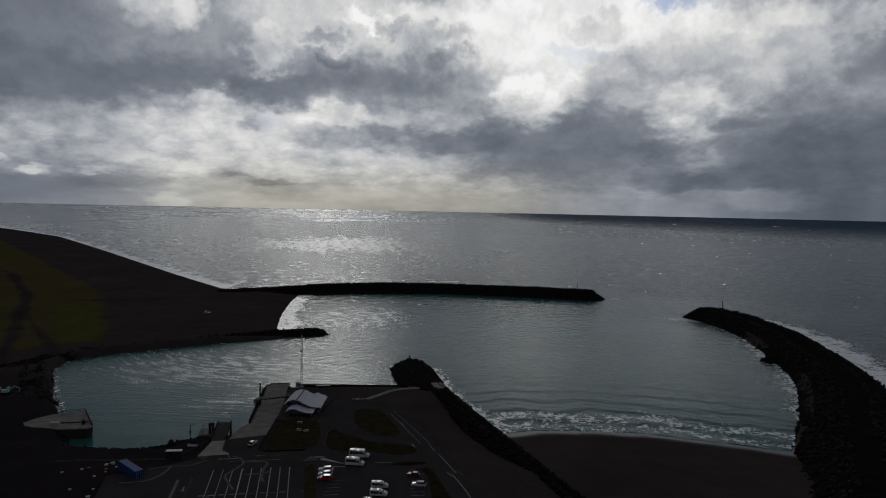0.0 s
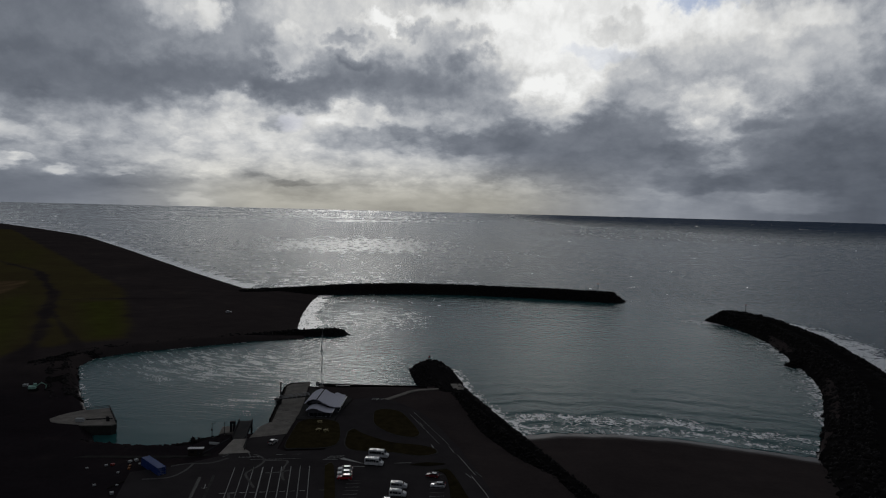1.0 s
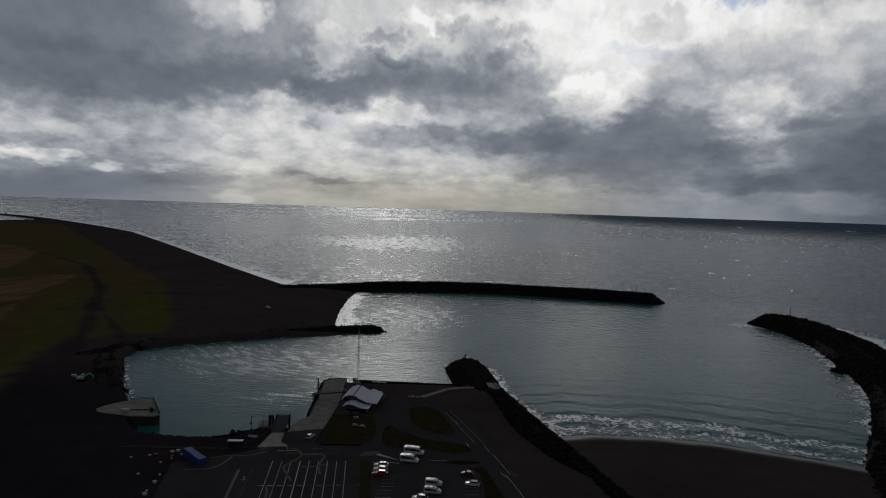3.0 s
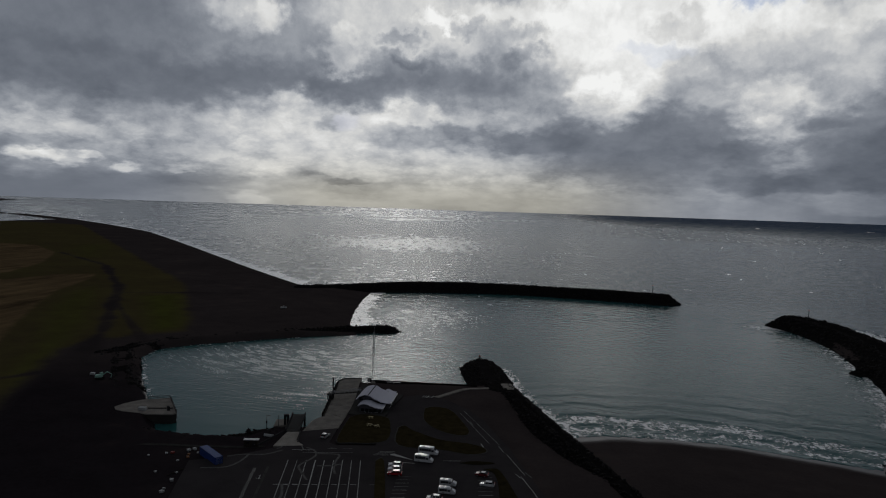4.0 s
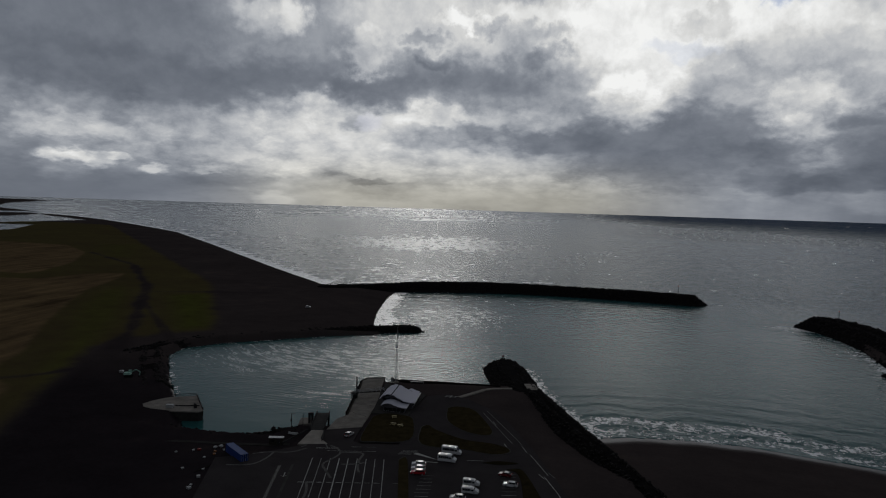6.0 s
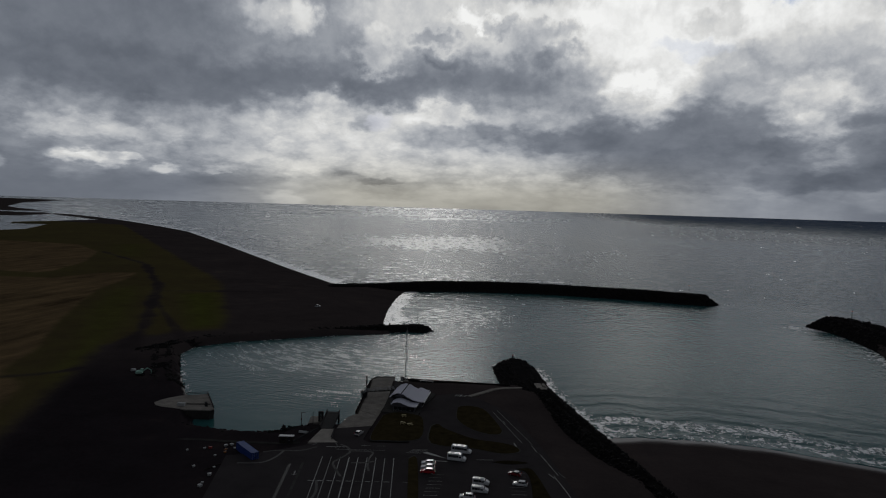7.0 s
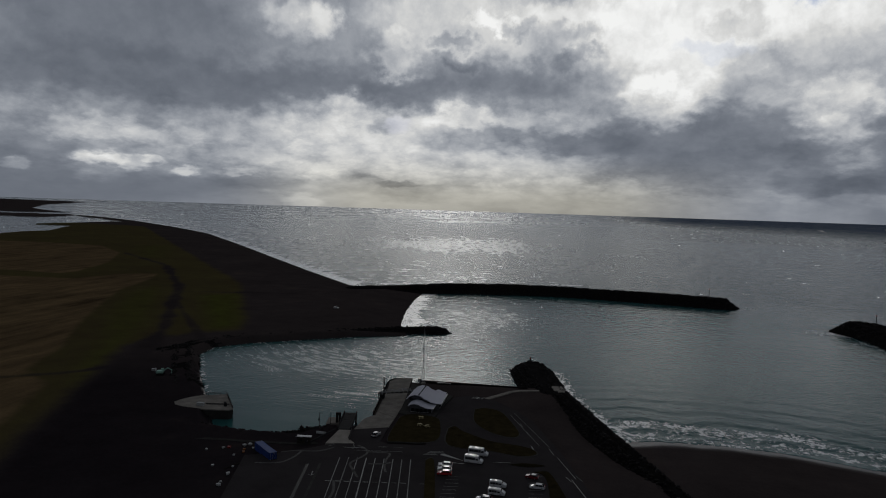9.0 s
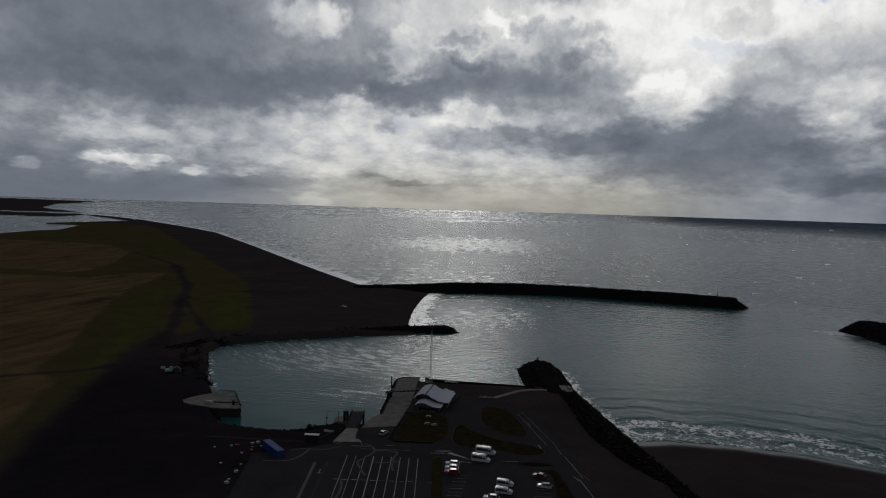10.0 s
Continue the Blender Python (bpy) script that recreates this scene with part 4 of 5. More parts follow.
for s in (-1, 1):
    part("side_girder", add_box(bmesh.new(), (-77.5 + 2.35 * s * math.cos(radians(11)), 239.8 + 2.35 * s * math.sin(radians(11)), 4.35), (0.3, 20.0, 1.2), 11, 0.03), DARK_STEEL, span)
    part("support_leg", rod((-79.2 + 2.2 * s, 248.6 + 0.3 * s, -2), (-79.2 + 2.2 * s, 248.6 + 0.3 * s, 3.8), 0.4, 8), DARK_STEEL, span)
for i in range(9):
    y = -8.4 + i * 2.1
    part("deck_plate", add_box(bmesh.new(), (-77.5 - y * math.sin(radians(11)), 239.8 + y * math.cos(radians(11)), 4.165), (4.1, 1.9, 0.04), 11), DARK_STEEL, span)
tower = thing("lifting_tower", "dark steel lifting tower beside the linkspan", "tower")
for dx in (-0.55, 0.55):
    part("column", box((-80.9 + dx, 239.4, 1.8), (0.8, 1.0, 9.5), 11, 0.04), DARK_STEEL, tower)
part("head_beam", box((-80.9, 239.4, 6.7), (1.9, 1.0, 0.8), 11, 0.06), DARK_STEEL, tower)
slope = structure("ramp", "pale concrete approach to the linkspan", "ramp")
part("slab", plate([(-77.3, 229.6), (-73.0, 230.4), (-71.5, 222), (-67.6, 217.5), (-77.2, 215)], 4.05, 0.5, 0.03), CONCRETE, slope)
for a, b in (((-78.2, 228.6), (-82, 213.5)), ((-72.7, 229.6), (-70.2, 219.5))):
    part("guard_rail", ribbon([a, b], 0.3, 4.75, 0.55), DARK_STEEL, slope, "dark guard rail")
ledge = structure("platform", "small concrete platform by the basin", "platform")
part("slab", plate([(-86.5, 244.5), (-81.2, 246), (-79.8, 239.5), (-84.8, 236.5)], 3.3, 4.5, 0.06), CONCRETE, ledge)
mound("rock_bank", "dark rock bank beside the linkspan", [(-90, 229), (-86, 232.5), (-82, 230)], 1.5, 3.4, 1.2, 0.9, seed=12)

# ---- terminal ----
hall = thing("ferry_terminal", "small grey terminal with wave-shaped metal roofs", "building")


def wave(u):
    """Height of the wave roof from its high side (0) to its low side (1)."""
    keys = [(0, 7.7), (0.12, 9.0), (0.25, 9.6), (0.38, 9.35), (0.55, 8.1), (0.72, 7.05), (0.88, 6.7), (1, 6.75)]
    for (a, p), (b, q) in zip(keys, keys[1:]):
        if u <= b:
            s = (u - a) / (b - a)
            return p + (q - p) * s * s * (3 - 2 * s)
    return keys[-1][1]


def wave_roof(x0, x1, y0, y1, drop, scale, thick, skew=0.0):
    bm = bmesh.new()
    n = 28
    grid = []
    for y in (y0, y1):
        for dz in (0, -thick):
            grid.append([bm.verts.new((x0 + (x1 - x0) * i / n + (skew if y == y1 else 0), y, (wave(i / n) - 6.75) * scale + 6.75 - drop + dz)) for i in range(n + 1)])
    a, b, c, d = grid
    for i in range(n):
        for p, q in ((a, c), (b, a), (d, b), (c, d)):
            bm.faces.new((p[i], p[i + 1], q[i + 1], q[i]))
    for i in (0, n):
        bm.faces.new((a[i], c[i], d[i], b[i]))
    return bm


def wave_wall(x0, x1, y, drop, scale, floor=3.6, thick=0.3):
    bm = bmesh.new()
    n = 28
    rows = []
    for yy in (y, y + thick):
        lo = [bm.verts.new((x0 + (x1 - x0) * i / n, yy, floor)) for i in range(n + 1)]
        hi = [bm.verts.new((x0 + (x1 - x0) * i / n, yy, (wave(i / n) - 6.75) * scale + 6.75 - drop - 0.32)) for i in range(n + 1)]
        rows.append((lo, hi))
    (la, ha), (lb, hb) = rows
    for i in range(n):
        for p, q in ((la, ha), (lb, hb), (ha, hb), (la, lb)):
            bm.faces.new((p[i], p[i + 1], q[i + 1], q[i]))
    for i in (0, n):
        bm.faces.new((la[i], ha[i], hb[i], lb[i]))
    return bm


roof = part("roof", wave_roof(-60.4, -46.2, 262.4, 277.8, 0.0, 1.0, 0.25), ROOF_METAL, hall, "pale grey wave-shaped sheet roof")
part("ridge_seam", add_box(bmesh.new(), (-55.5, 270.1, 9.45), (0.35, 15.3, 0.22)), DARK_STEEL, roof)
for i in range(1, 22):
    if i != 7:
        x = -60.4 + 14.2 * i / 22
        part("standing_seam", box((x, 270.1, wave(i / 22) + 0.02), (0.05, 15.2, 0.06)), ROOF_METAL, roof)
part("fascia", box((-46.15, 270.1, 6.6), (0.12, 15.6, 0.45)), WHITE_TRIM, hall, "white fascia board")
part("front_wall", wave_wall(-59.6, -47.4, 263.6, 0.35, 0.92), WALL_PANEL, hall)
part("back_wall", wave_wall(-59.6, -47.4, 276.6, 0.35, 0.92), WALL_PANEL, hall)
part("side_wall", box((-59.6, 270.2, 5.6), (0.3, 13.0, 4.0)), WALL_PANEL, hall)
part("side_wall", box((-47.4, 270.2, 5.0), (0.3, 13.0, 2.9)), WALL_PANEL, hall)
low = part("porch_roof", wave_roof(-58.6, -48.4, 257.2, 263.5, 0.75, 0.5, 0.2), ROOF_METAL, hall, "lower wave-shaped porch roof")
part("edge_trim", box((-48.35, 260.3, 5.9), (0.1, 6.3, 0.3)), WHITE_TRIM, low)
part("porch_wall", wave_wall(-57.9, -49.2, 258.0, 0.85, 0.5), WALL_PANEL, hall)
part("porch_side", box((-57.8, 260.8, 4.7), (0.25, 5.2, 2.2)), WALL_PANEL, hall)
part("porch_side", box((-49.3, 260.8, 4.6), (0.25, 5.2, 2.0)), WALL_PANEL, hall)
part("rear_canopy", wave_roof(-52.0, -47.2, 278.0, 281.2, 0.3, 0.3, 0.18), ROOF_METAL, hall, "pale rear canopy")
for dx in (-51.4, -47.8):
    part("canopy_post", rod((dx, 280.7, 3.6), (dx, 280.7, 6.2), 0.08), STEEL, hall)
for i in range(5):
    w = part("window", box((-56.6 + 1.65 * i, 257.92, 4.75), (1.35, 0.16, 1.3)), GLASS, hall)
    part("window_frame", box((-56.6 + 1.65 * i, 257.95, 4.1), (1.5, 0.22, 0.08)), WHITE_TRIM, w)
for i in range(6):
    w = part("window", box((-47.24, 265.2 + 2.0 * i, 5.1), (0.16, 1.7, 1.5)), GLASS, hall)
    part("window_frame", box((-47.22, 265.2 + 2.0 * i, 4.3), (0.22, 1.85, 0.08)), WHITE_TRIM, w)
for i in range(6):
    part("window", box((-58.4 + 1.8 * i, 263.5, 7.3 if i < 3 else 6.4), (1.4, 0.18, 0.8)), GLASS, hall)
part("door", box((-50.0, 257.9, 4.7), (1.1, 0.14, 2.1)), DARK_STEEL, hall, "dark entrance door")

forecourt = structure("forecourt", "dark paved strip round the terminal", "pavement")
part("paving", plate([(-62.2, 262), (-62, 255), (-47, 254), (-46.7, 264), (-45, 285), (-66.3, 300)], 3.93, 0.6), DARK_CONCRETE, forecourt)

bridge = thing("gangway", "pale steel passenger gangway from terminal to quay", "gangway")
GA, GB = Vector((-61.9, 277.5, 6.6)), Vector((-73.2, 272.0, 6.2))
along = (GB - GA)
side = Vector((-along.y, along.x, 0)).normalized()
turn = math.degrees(math.atan2(along.y, along.x))
part("walkway", box((GA + GB) / 2, (along.length, 1.6, 0.2), turn), DARK_CONCRETE, bridge)
for s in (-1, 1):
    part("handrail", rod(GA + side * s + Vector((0, 0, 1.15)), GB + side * s + Vector((0, 0, 1.15)), 0.07), STEEL, bridge)
    part("mid_rail", rod(GA + side * s + Vector((0, 0, 0.65)), GB + side * s + Vector((0, 0, 0.65)), 0.07), STEEL, bridge)
    for i in range(8):
        p = GA + along * (i / 7) + side * s
        part("post", rod(p, p + Vector((0, 0, 1.15)), 0.06), STEEL, bridge)
lift = thing("gangway_tower", "dark steel gangway tower on the quay", "tower")
for dx in (-1, 1):
    for dy in (-1, 1):
        part("leg", rod((-73.6 + dx, 273.2 + dy, 3.8), (-73.6 + dx, 273.2 + dy, 6.2), 0.15), DARK_STEEL, lift)
part("platform", box((-73.6, 273.2, 6.05), (2.8, 2.8, 0.25)), DARK_STEEL, lift)
part("drive_box", box((-73.4, 273.2, 4.6), (1.5, 1.5, 1.6), 0, 0.06), DARK_STEEL, lift)
post = thing("mooring_post", "tall dark steel post at the quay's edge", "post")
part("shaft", rod((-76.6, 288.2, 3.6), (-76.6, 288.2, 8.8), 0.32, 8), DARK_STEEL, post)
part("cap", box((-76.6, 288.2, 8.9), (0.8, 0.8, 0.25), 0, 0.05), DARK_STEEL, post)


def lattice_mast(at, height):
    mast = thing("radio_mast", "slender galvanised lattice radio mast", "mast", pose(*at))
    corners = [(0.55 * math.cos(a), 0.55 * math.sin(a)) for a in (0.5, 2.594, 4.689)]
    for x, y in corners:
        part("leg", rod((x, y, 0), (x * 0.6, y * 0.6, height), 0.05), STEEL, mast)
    for k in range(3):
        bm = bmesh.new()
        (ax, ay), (bx, by) = corners[k], corners[(k + 1) % 3]
        n = 22
        for i in range(n):
            a, b = 1 - 0.4 * i / n, 1 - 0.4 * (i + 1) / n
            p, q = (ax * a, ay * a, height * i / n), (bx * b, by * b, height * (i + 1) / n)
            add_rod(bm, p, q, 0.022, 4)
            add_rod(bm, (ax * b, ay * b, height * (i + 1) / n), q, 0.02, 4)
        part("lacing", bm, STEEL, mast)
    part("base", box((0, 0, 0.1), (2.2, 2.2, 0.6), 20, 0.05), CONCRETE, mast)
    part("aerial", rod((0, 0, height - 0.5), (0, 0, height + 2.0), 0.05), STEEL, mast)
    part("mid_platform", box((0, 0, height * 0.55), (1.0, 1.0, 0.12)), RED_PLASTIC, mast)
    cabin = part("equipment_cabinet", box((-1.8, 0.4, 1.0), (1.4, 1.0, 1.9), 0, 0.05), DARK_STEEL, mast)
    part("cabinet_door", box((-1.8, -0.13, 1.0), (0.9, 0.05, 1.6)), STEEL, cabin)
    for s in (-1, 1):
        part("antenna_dish", rod((0.3 * s, -0.3, height * 0.7), (0.35 * s, -0.75, height * 0.7), 0.35, 10), WHITE_TRIM, mast)


lattice_mast((-62.0, 303.0, 3.7), 23.5)
wall = structure("sea_wall", "low dark wall along the basin's mouth", "wall")
for i in range(12):
    part("block", box((-61.6 + 4.1 * i, 306.4 + 0.12 * i, 2.6), (4.1, 1.4, 3.0), 1.7), GRAVEL, wall)
shelter = thing("long_bench", "long pale bench by the sea wall", "bench")
part("seat", box((-52.5, 304.6, 4.15), (6.2, 0.6, 0.12), 4), STEEL, shelter)
for dx in (-2.8, 0, 2.8):
    part("leg", box((-52.5 + dx, 304.6 + dx * 0.07, 3.85), (0.12, 0.5, 0.6), 4), STEEL, shelter)

# ---- old pier across the basin ----
pier = structure("pier", "short pale concrete pier with a rail", "pier")
PIER = [(-146, 256.4), (-136.8, 261), (-125, 242.6), (-126, 240.8), (-135, 239.4), (-145.5, 240.6), (-149.5, 242.3), (-151.6, 245.2), (-150.6, 249.5), (-148.4, 253.6)]
part("deck", plate(PIER, 3.8, 0.4, 0.08), CONCRETE, pier)
part("wall", plate([(-140 + (x + 140) * 0.99, 250 + (y - 250) * 0.99) for x, y in PIER], 3.4, 5.4), DARK_CONCRETE, pier, "dark wet pier wall")
RAIL = [(-145.6, 256.0), (-137.0, 260.4), (-125.6, 243.0)]
for a, b in zip(RAIL, RAIL[1:]):
    n = int(math.dist(a, b) / 2.4)
    for i in range(n + 1):
        x, y = a[0] + (b[0] - a[0]) * i / n, a[1] + (b[1] - a[1]) * i / n
        part("rail_post", rod((x, y, 3.7), (x, y, 4.9), 0.07), DARK_STEEL, pier)
    for z in (4.35, 4.9):
        part("rail", rod((*a, z), (*b, z), 0.09), DARK_STEEL, pier)
part("pipe", rod((-138, 245.5, 3.95), (-129, 247.5, 3.95), 0.22, 8), DARK_STEEL, pier, "dark pipe along the deck")
part("pipe_bracket", box((-133, 246.6, 3.85), (0.5, 0.5, 0.3)), DARK_STEEL, pier)
for i in range(6):
    part("fender", box((-136.8 + 1.95 * i, 260.9 - 2.95 * i, 2.2), (0.5, 0.5, 3.6), 35, 0.05), RUBBER, pier)
tub = thing("storage_box", "pale plastic storage box on the pier", "box", pose(-139.0, 243.2, 3.8, 0, 0, 5))
part("bin", box((0, 0, 0.55), (2.8, 1.6, 1.1), 0, 0.08), WHITE_PLASTIC, tub)
part("lid", box((0, 0, 1.15), (2.9, 1.7, 0.12), 0, 0.04), WHITE_PLASTIC, tub)
winch = thing("winch", "dark hand winch at the pier's end", "winch", pose(-129.5, 245.0, 3.8, 0, 0, 40))
part("frame", box((0, 0, 0.6), (1.0, 1.4, 1.2), 0, 0.1), DARK_STEEL, winch)
part("drum", rod((0, -0.8, 1.2), (0, 0.8, 1.2), 0.45, 12), DARK_STEEL, winch)


# ---- vehicles ----
def wheels(owner, xs, half, r):
    tyre = bmesh.new()
    add_rod(tyre, (0, -0.12, 0), (0, 0.12, 0), r, 14)
    rim = bmesh.new()
    add_rod(rim, (0, -0.135, 0), (0, 0.135, 0), r * 0.6, 10)
    first_tyre = first_rim = None
    for x in xs:
        for s in (-1, 1):
            if first_tyre is None:
                first_tyre = t = part("tyre", tyre, RUBBER, owner)
                first_rim = part("rim", rim, RIM, t)
            else:
                t = share("tyre", first_tyre.data, owner, pose(0, 0, 0))
                share("rim", first_rim.data, t, pose(0, 0, 0))
            t.matrix_basis = pose(x, s * (half - 0.13), r)


def rounded(profile, half, inset):
    """A body from a side profile, its upper edges drawn in."""
    bm = prism(profile, half)
    top = max(z for _, z in profile)
    for v in bm.verts:
        v.co.y *= 1 - inset * max(0.0, (v.co.z - top * 0.5) / (top * 0.5))
    bmesh.ops.bevel(bm, geom=list(bm.edges), offset=0.06, segments=2, affect="EDGES", clamp_overlap=True)
    return bm


def lamps_and_trim(owner, front, back, half, paint):
    for s in (-1, 1):
        part("headlight", box((front - 0.06, s * half * 0.72, 0.78), (0.16, 0.36, 0.2), 0, 0.03), CLEAR_LAMP, owner)
        part("tail_light", box((back + 0.05, s * half * 0.84, 0.95), (0.12, 0.2, 0.4), 0, 0.03), RED_LAMP, owner)
        part("wing_mirror", box((front - 1.35 if front < 2.6 else front - 1.2, s * (half + 0.12), 1.15 if front < 2.6 else 1.5), (0.14, 0.24, 0.2), 0, 0.04), paint, owner)
    part("front_bumper", box((front, 0, 0.45), (0.16, half * 1.8, 0.28), 0, 0.05), RUBBER, owner)
    part("rear_bumper", box((back, 0, 0.45), (0.16, half * 1.8, 0.28), 0, 0.05), RUBBER, owner)
    part("number_plate", box((back - 0.09, 0, 0.55), (0.02, 0.5, 0.12)), WHITE_TRIM, owner)


def minibus(label, paint, m, length=7.0, height=2.75, half=1.0, panes=5):
    ob = thing("minibus", label, "minibus", m, "vehicles in the car park")
    a = length / 2
    part("body", rounded([(-a, 0.35), (-a, height - 0.15), (-a + 0.15, height), (a - 1.9, height), (a - 1.55, height - 0.1), (a - 0.8, 1.35), (a - 0.1, 1.05), (a, 0.85), (a, 0.35)], half, 0.09), paint, ob)
    step = (length - 2.6) / panes
    for s in (-1, 1):
        for i in range(panes):
            part("side_window", box((-a + 0.3 + step * (i + 0.5), s * (half * 0.945), height * 0.67), (step - 0.08, 0.09, height * 0.34), 0, 0.02), GLASS, ob)
        part("cab_window", box((a - 1.75, s * half * 0.96, height * 0.62), (0.85, 0.09, height * 0.24), 0, 0.02), GLASS, ob)
    tilt = math.degrees(math.atan2(0.75, height - 1.45))
    part("windscreen", add_box(bmesh.new(), (a - 1.14, 0, (height - 0.1 + 1.35) / 2 + 0.02), (0.06, half * 1.68, height - 1.55), 0, 0.02, pose(0, 0, 0, 0, -tilt)), GLASS, ob)
    part("rear_window", box((-a - 0.01, 0, height * 0.68), (0.06, half * 1.4, height * 0.26), 0, 0.02), GLASS, ob)
    for x in (-a * 0.5, a * 0.15):
        part("roof_hatch", box((x, 0, height + 0.04), (0.8, 0.7, 0.1), 0, 0.03), WHITE_TRIM, ob)
    wheels(ob, (-a + 1.45, a - 1.25), half, 0.36)
    lamps_and_trim(ob, a, -a, half, paint)
    return ob


def hatchback(label, paint, m, length=4.3, height=1.5, half=0.88, name="car", top=None):
    ob = thing(name, label, "car", m, "vehicles in the car park")
    a = length / 2
    part("body", rounded([(-a, 0.3), (-a - 0.02, 0.8), (-a + 0.1, 0.95), (a - 1.15, 0.98), (a - 0.1, 0.8), (a, 0.65), (a, 0.3)], half, 0.05), paint, ob)
    part("glasshouse", rounded([(-a + 0.14, 0.93), (-a + 0.5, height - 0.08), (-a + 0.8, height - 0.05), (a - 1.9, height - 0.05), (a - 1.1, 0.93)], half * 0.92, 0.16), GLASS, ob, "dark tinted windows")
    part("roof_panel", box((-0.48, 0, height - 0.02), (length - 2.6, half * 1.5, 0.09), 0, 0.03), top or paint, ob)
    for s in (-1, 1):
        for x in (-a + 0.62, -0.35, a - 1.75):
            part("pillar", add_box(bmesh.new(), (x, s * half * 0.83, (height + 0.93) / 2), (0.1, 0.05, height - 0.98), 0, 0, pose(0, 0, 0, s * 9)), paint, ob)
        part("door_line", box((-0.3, s * (half - 0.005), 0.62), (0.03, 0.02, 0.5)), RUBBER, ob)
    wheels(ob, (-a + 0.8, a - 0.85), half, 0.32)
    lamps_and_trim(ob, a, -a, half, paint)
    return ob


minibus("large white minibus with dark windows on the access road", WHITE_PAINT, pose(-25.4, 217.4, TOP, 0, 0, -5), 6.5, 2.55)
minibus("white minibus parked beside a larger one", WHITE_PAINT, pose(-26.0, 210.4, TOP, 0, 0, -6), 5.9, 2.45)
minibus("white van with dark windows in a parking bay", WHITE_PAINT, pose(-16.6, 193.4, TOP, 0, 0, -3), 4.9, 1.95, 0.88, 3)
minibus("white van parked next to a similar van", WHITE_PAINT, pose(-16.4, 187.8, TOP, 0, 0, -3), 4.9, 1.95, 0.88, 3)
hatchback("white estate car at the end of a bay", WHITE_PAINT, pose(-19.4, 183.0, TOP, 0, 0, 178), 4.4, 1.55)
hatchback("white hatchback next to the grass verge", WHITE_PAINT, pose(-5.3, 195.1, TOP, 0, 0, 176), 4.3, 1.5)
hatchback("dark red car with a pale roof", worn("dark_red_paint", (0.16, 0.02, 0.025), 0.3, coat=0.6, relief=0), pose(-7.2, 202.4, TOP, 0, 0, 165), 3.9, 1.4, top=SILVER_PAINT)
hatchback("white car parked nose to the kerb", WHITE_PAINT, pose(-34.2, 205.0, TOP, 0, 0, 184), 4.4, 1.5)
hatchback("white car beside a red one", WHITE_PAINT, pose(-33.8, 201.6, TOP, 0, 0, 184), 4.3, 1.5)
hatchback("bright red car parked nose to the kerb", RED_PAINT, pose(-33.3, 198.4, TOP, 0, 0, 184), 4.4, 1.5)
hatchback("silver car standing alone on the quay approach", SILVER_PAINT, pose(-62.7, 226.6, TOP, 0, 0, 78), 4.2, 1.5)
hatchback("small white car alone on the black sand", WHITE_PAINT, pose(-174.5, 506.0, float(land_height(np.array([-174.5]), np.array([506.0]))[0]), 0, 0, 25), 4.4, 1.7)


# ---- yard things ----
def container(m):
    ob = thing("shipping_container", "long blue corrugated shipping container on the sand", "container", m)
    L, W, H = 12.2, 2.44, 2.6
    for s in (-1, 1):
        bm = bmesh.new()
        n = 60
        lo, hi = [], []
        for i in range(n + 1):
            x = -L / 2 + 0.12 + (L - 0.24) * i / n
            y = s * (W / 2 - (0.05 if i % 4 in (1, 2) else 0.0))
            lo.append(bm.verts.new((x, y, 0.15)))
            hi.append(bm.verts.new((x, y, H - 0.1)))
        for i in range(n):
            bm.faces.new((lo[i], lo[i + 1], hi[i + 1], hi[i]))
        part("side_panel", bm, BLUE_STEEL, ob)
        part("top_rail", box((0, s * (W / 2 - 0.05), H - 0.06), (L, 0.12, 0.12)), BLUE_STEEL, ob)
        part("bottom_rail", box((0, s * (W / 2 - 0.05), 0.1), (L, 0.12, 0.18)), BLUE_STEEL, ob)
        for e in (-1, 1):
            part("corner_post", box((e * (L / 2 - 0.08), s * (W / 2 - 0.07), H / 2), (0.18, 0.16, H)), BLUE_STEEL, ob)
        d = part("door", box((L / 2 - 0.02, s * W / 4, H / 2), (0.06, W / 2 - 0.16, H - 0.3)), BLUE_STEEL, ob)
        for y in (0.25, 0.75):
            part("locking_bar", rod((L / 2 + 0.04, s * W / 2 * y, 0.2), (L / 2 + 0.04, s * W / 2 * y, H - 0.2), 0.03), STEEL, d)
    part("roof", box((0, 0, H - 0.04), (L - 0.1, W - 0.15, 0.05)), worn("faded_blue_roof", (0.055, 0.09, 0.24), 0.5, vary=0.25), ob, "faded paler blue roof")
    part("end_wall", box((-L / 2 + 0.05, 0, H / 2), (0.06, W - 0.2, H - 0.2)), BLUE_STEEL, ob)
    part("floor", box((0, 0, 0.16), (L - 0.2, W - 0.2, 0.12)), TIMBER, ob)


container(pose(-92.2, 201.0, 3.62, 0, 0, -43))
hut = thing("hut", "small dark hut with a pale flat roof", "hut", pose(-84.4, 214.4, 3.6, 0, 0, 8))
part("wall", box((0, 0, 1.15), (4.6, 1.5, 2.2), 0, 0.03), TIMBER, hut)
part("roof", box((0, 0, 2.4), (5.0, 1.7, 0.18), 0, 0.03), WHITE_TRIM, hut, "pale flat roof")
hut_door = part("door", box((0.9, -0.77, 1.0), (0.9, 0.06, 1.9)), DARK_STEEL, hut)
part("handle", box((1.2, -0.82, 1.0), (0.05, 0.06, 0.2)), STEEL, hut_door)
part("window", box((-1.0, -0.77, 1.4), (1.0, 0.06, 0.7)), GLASS, hut)


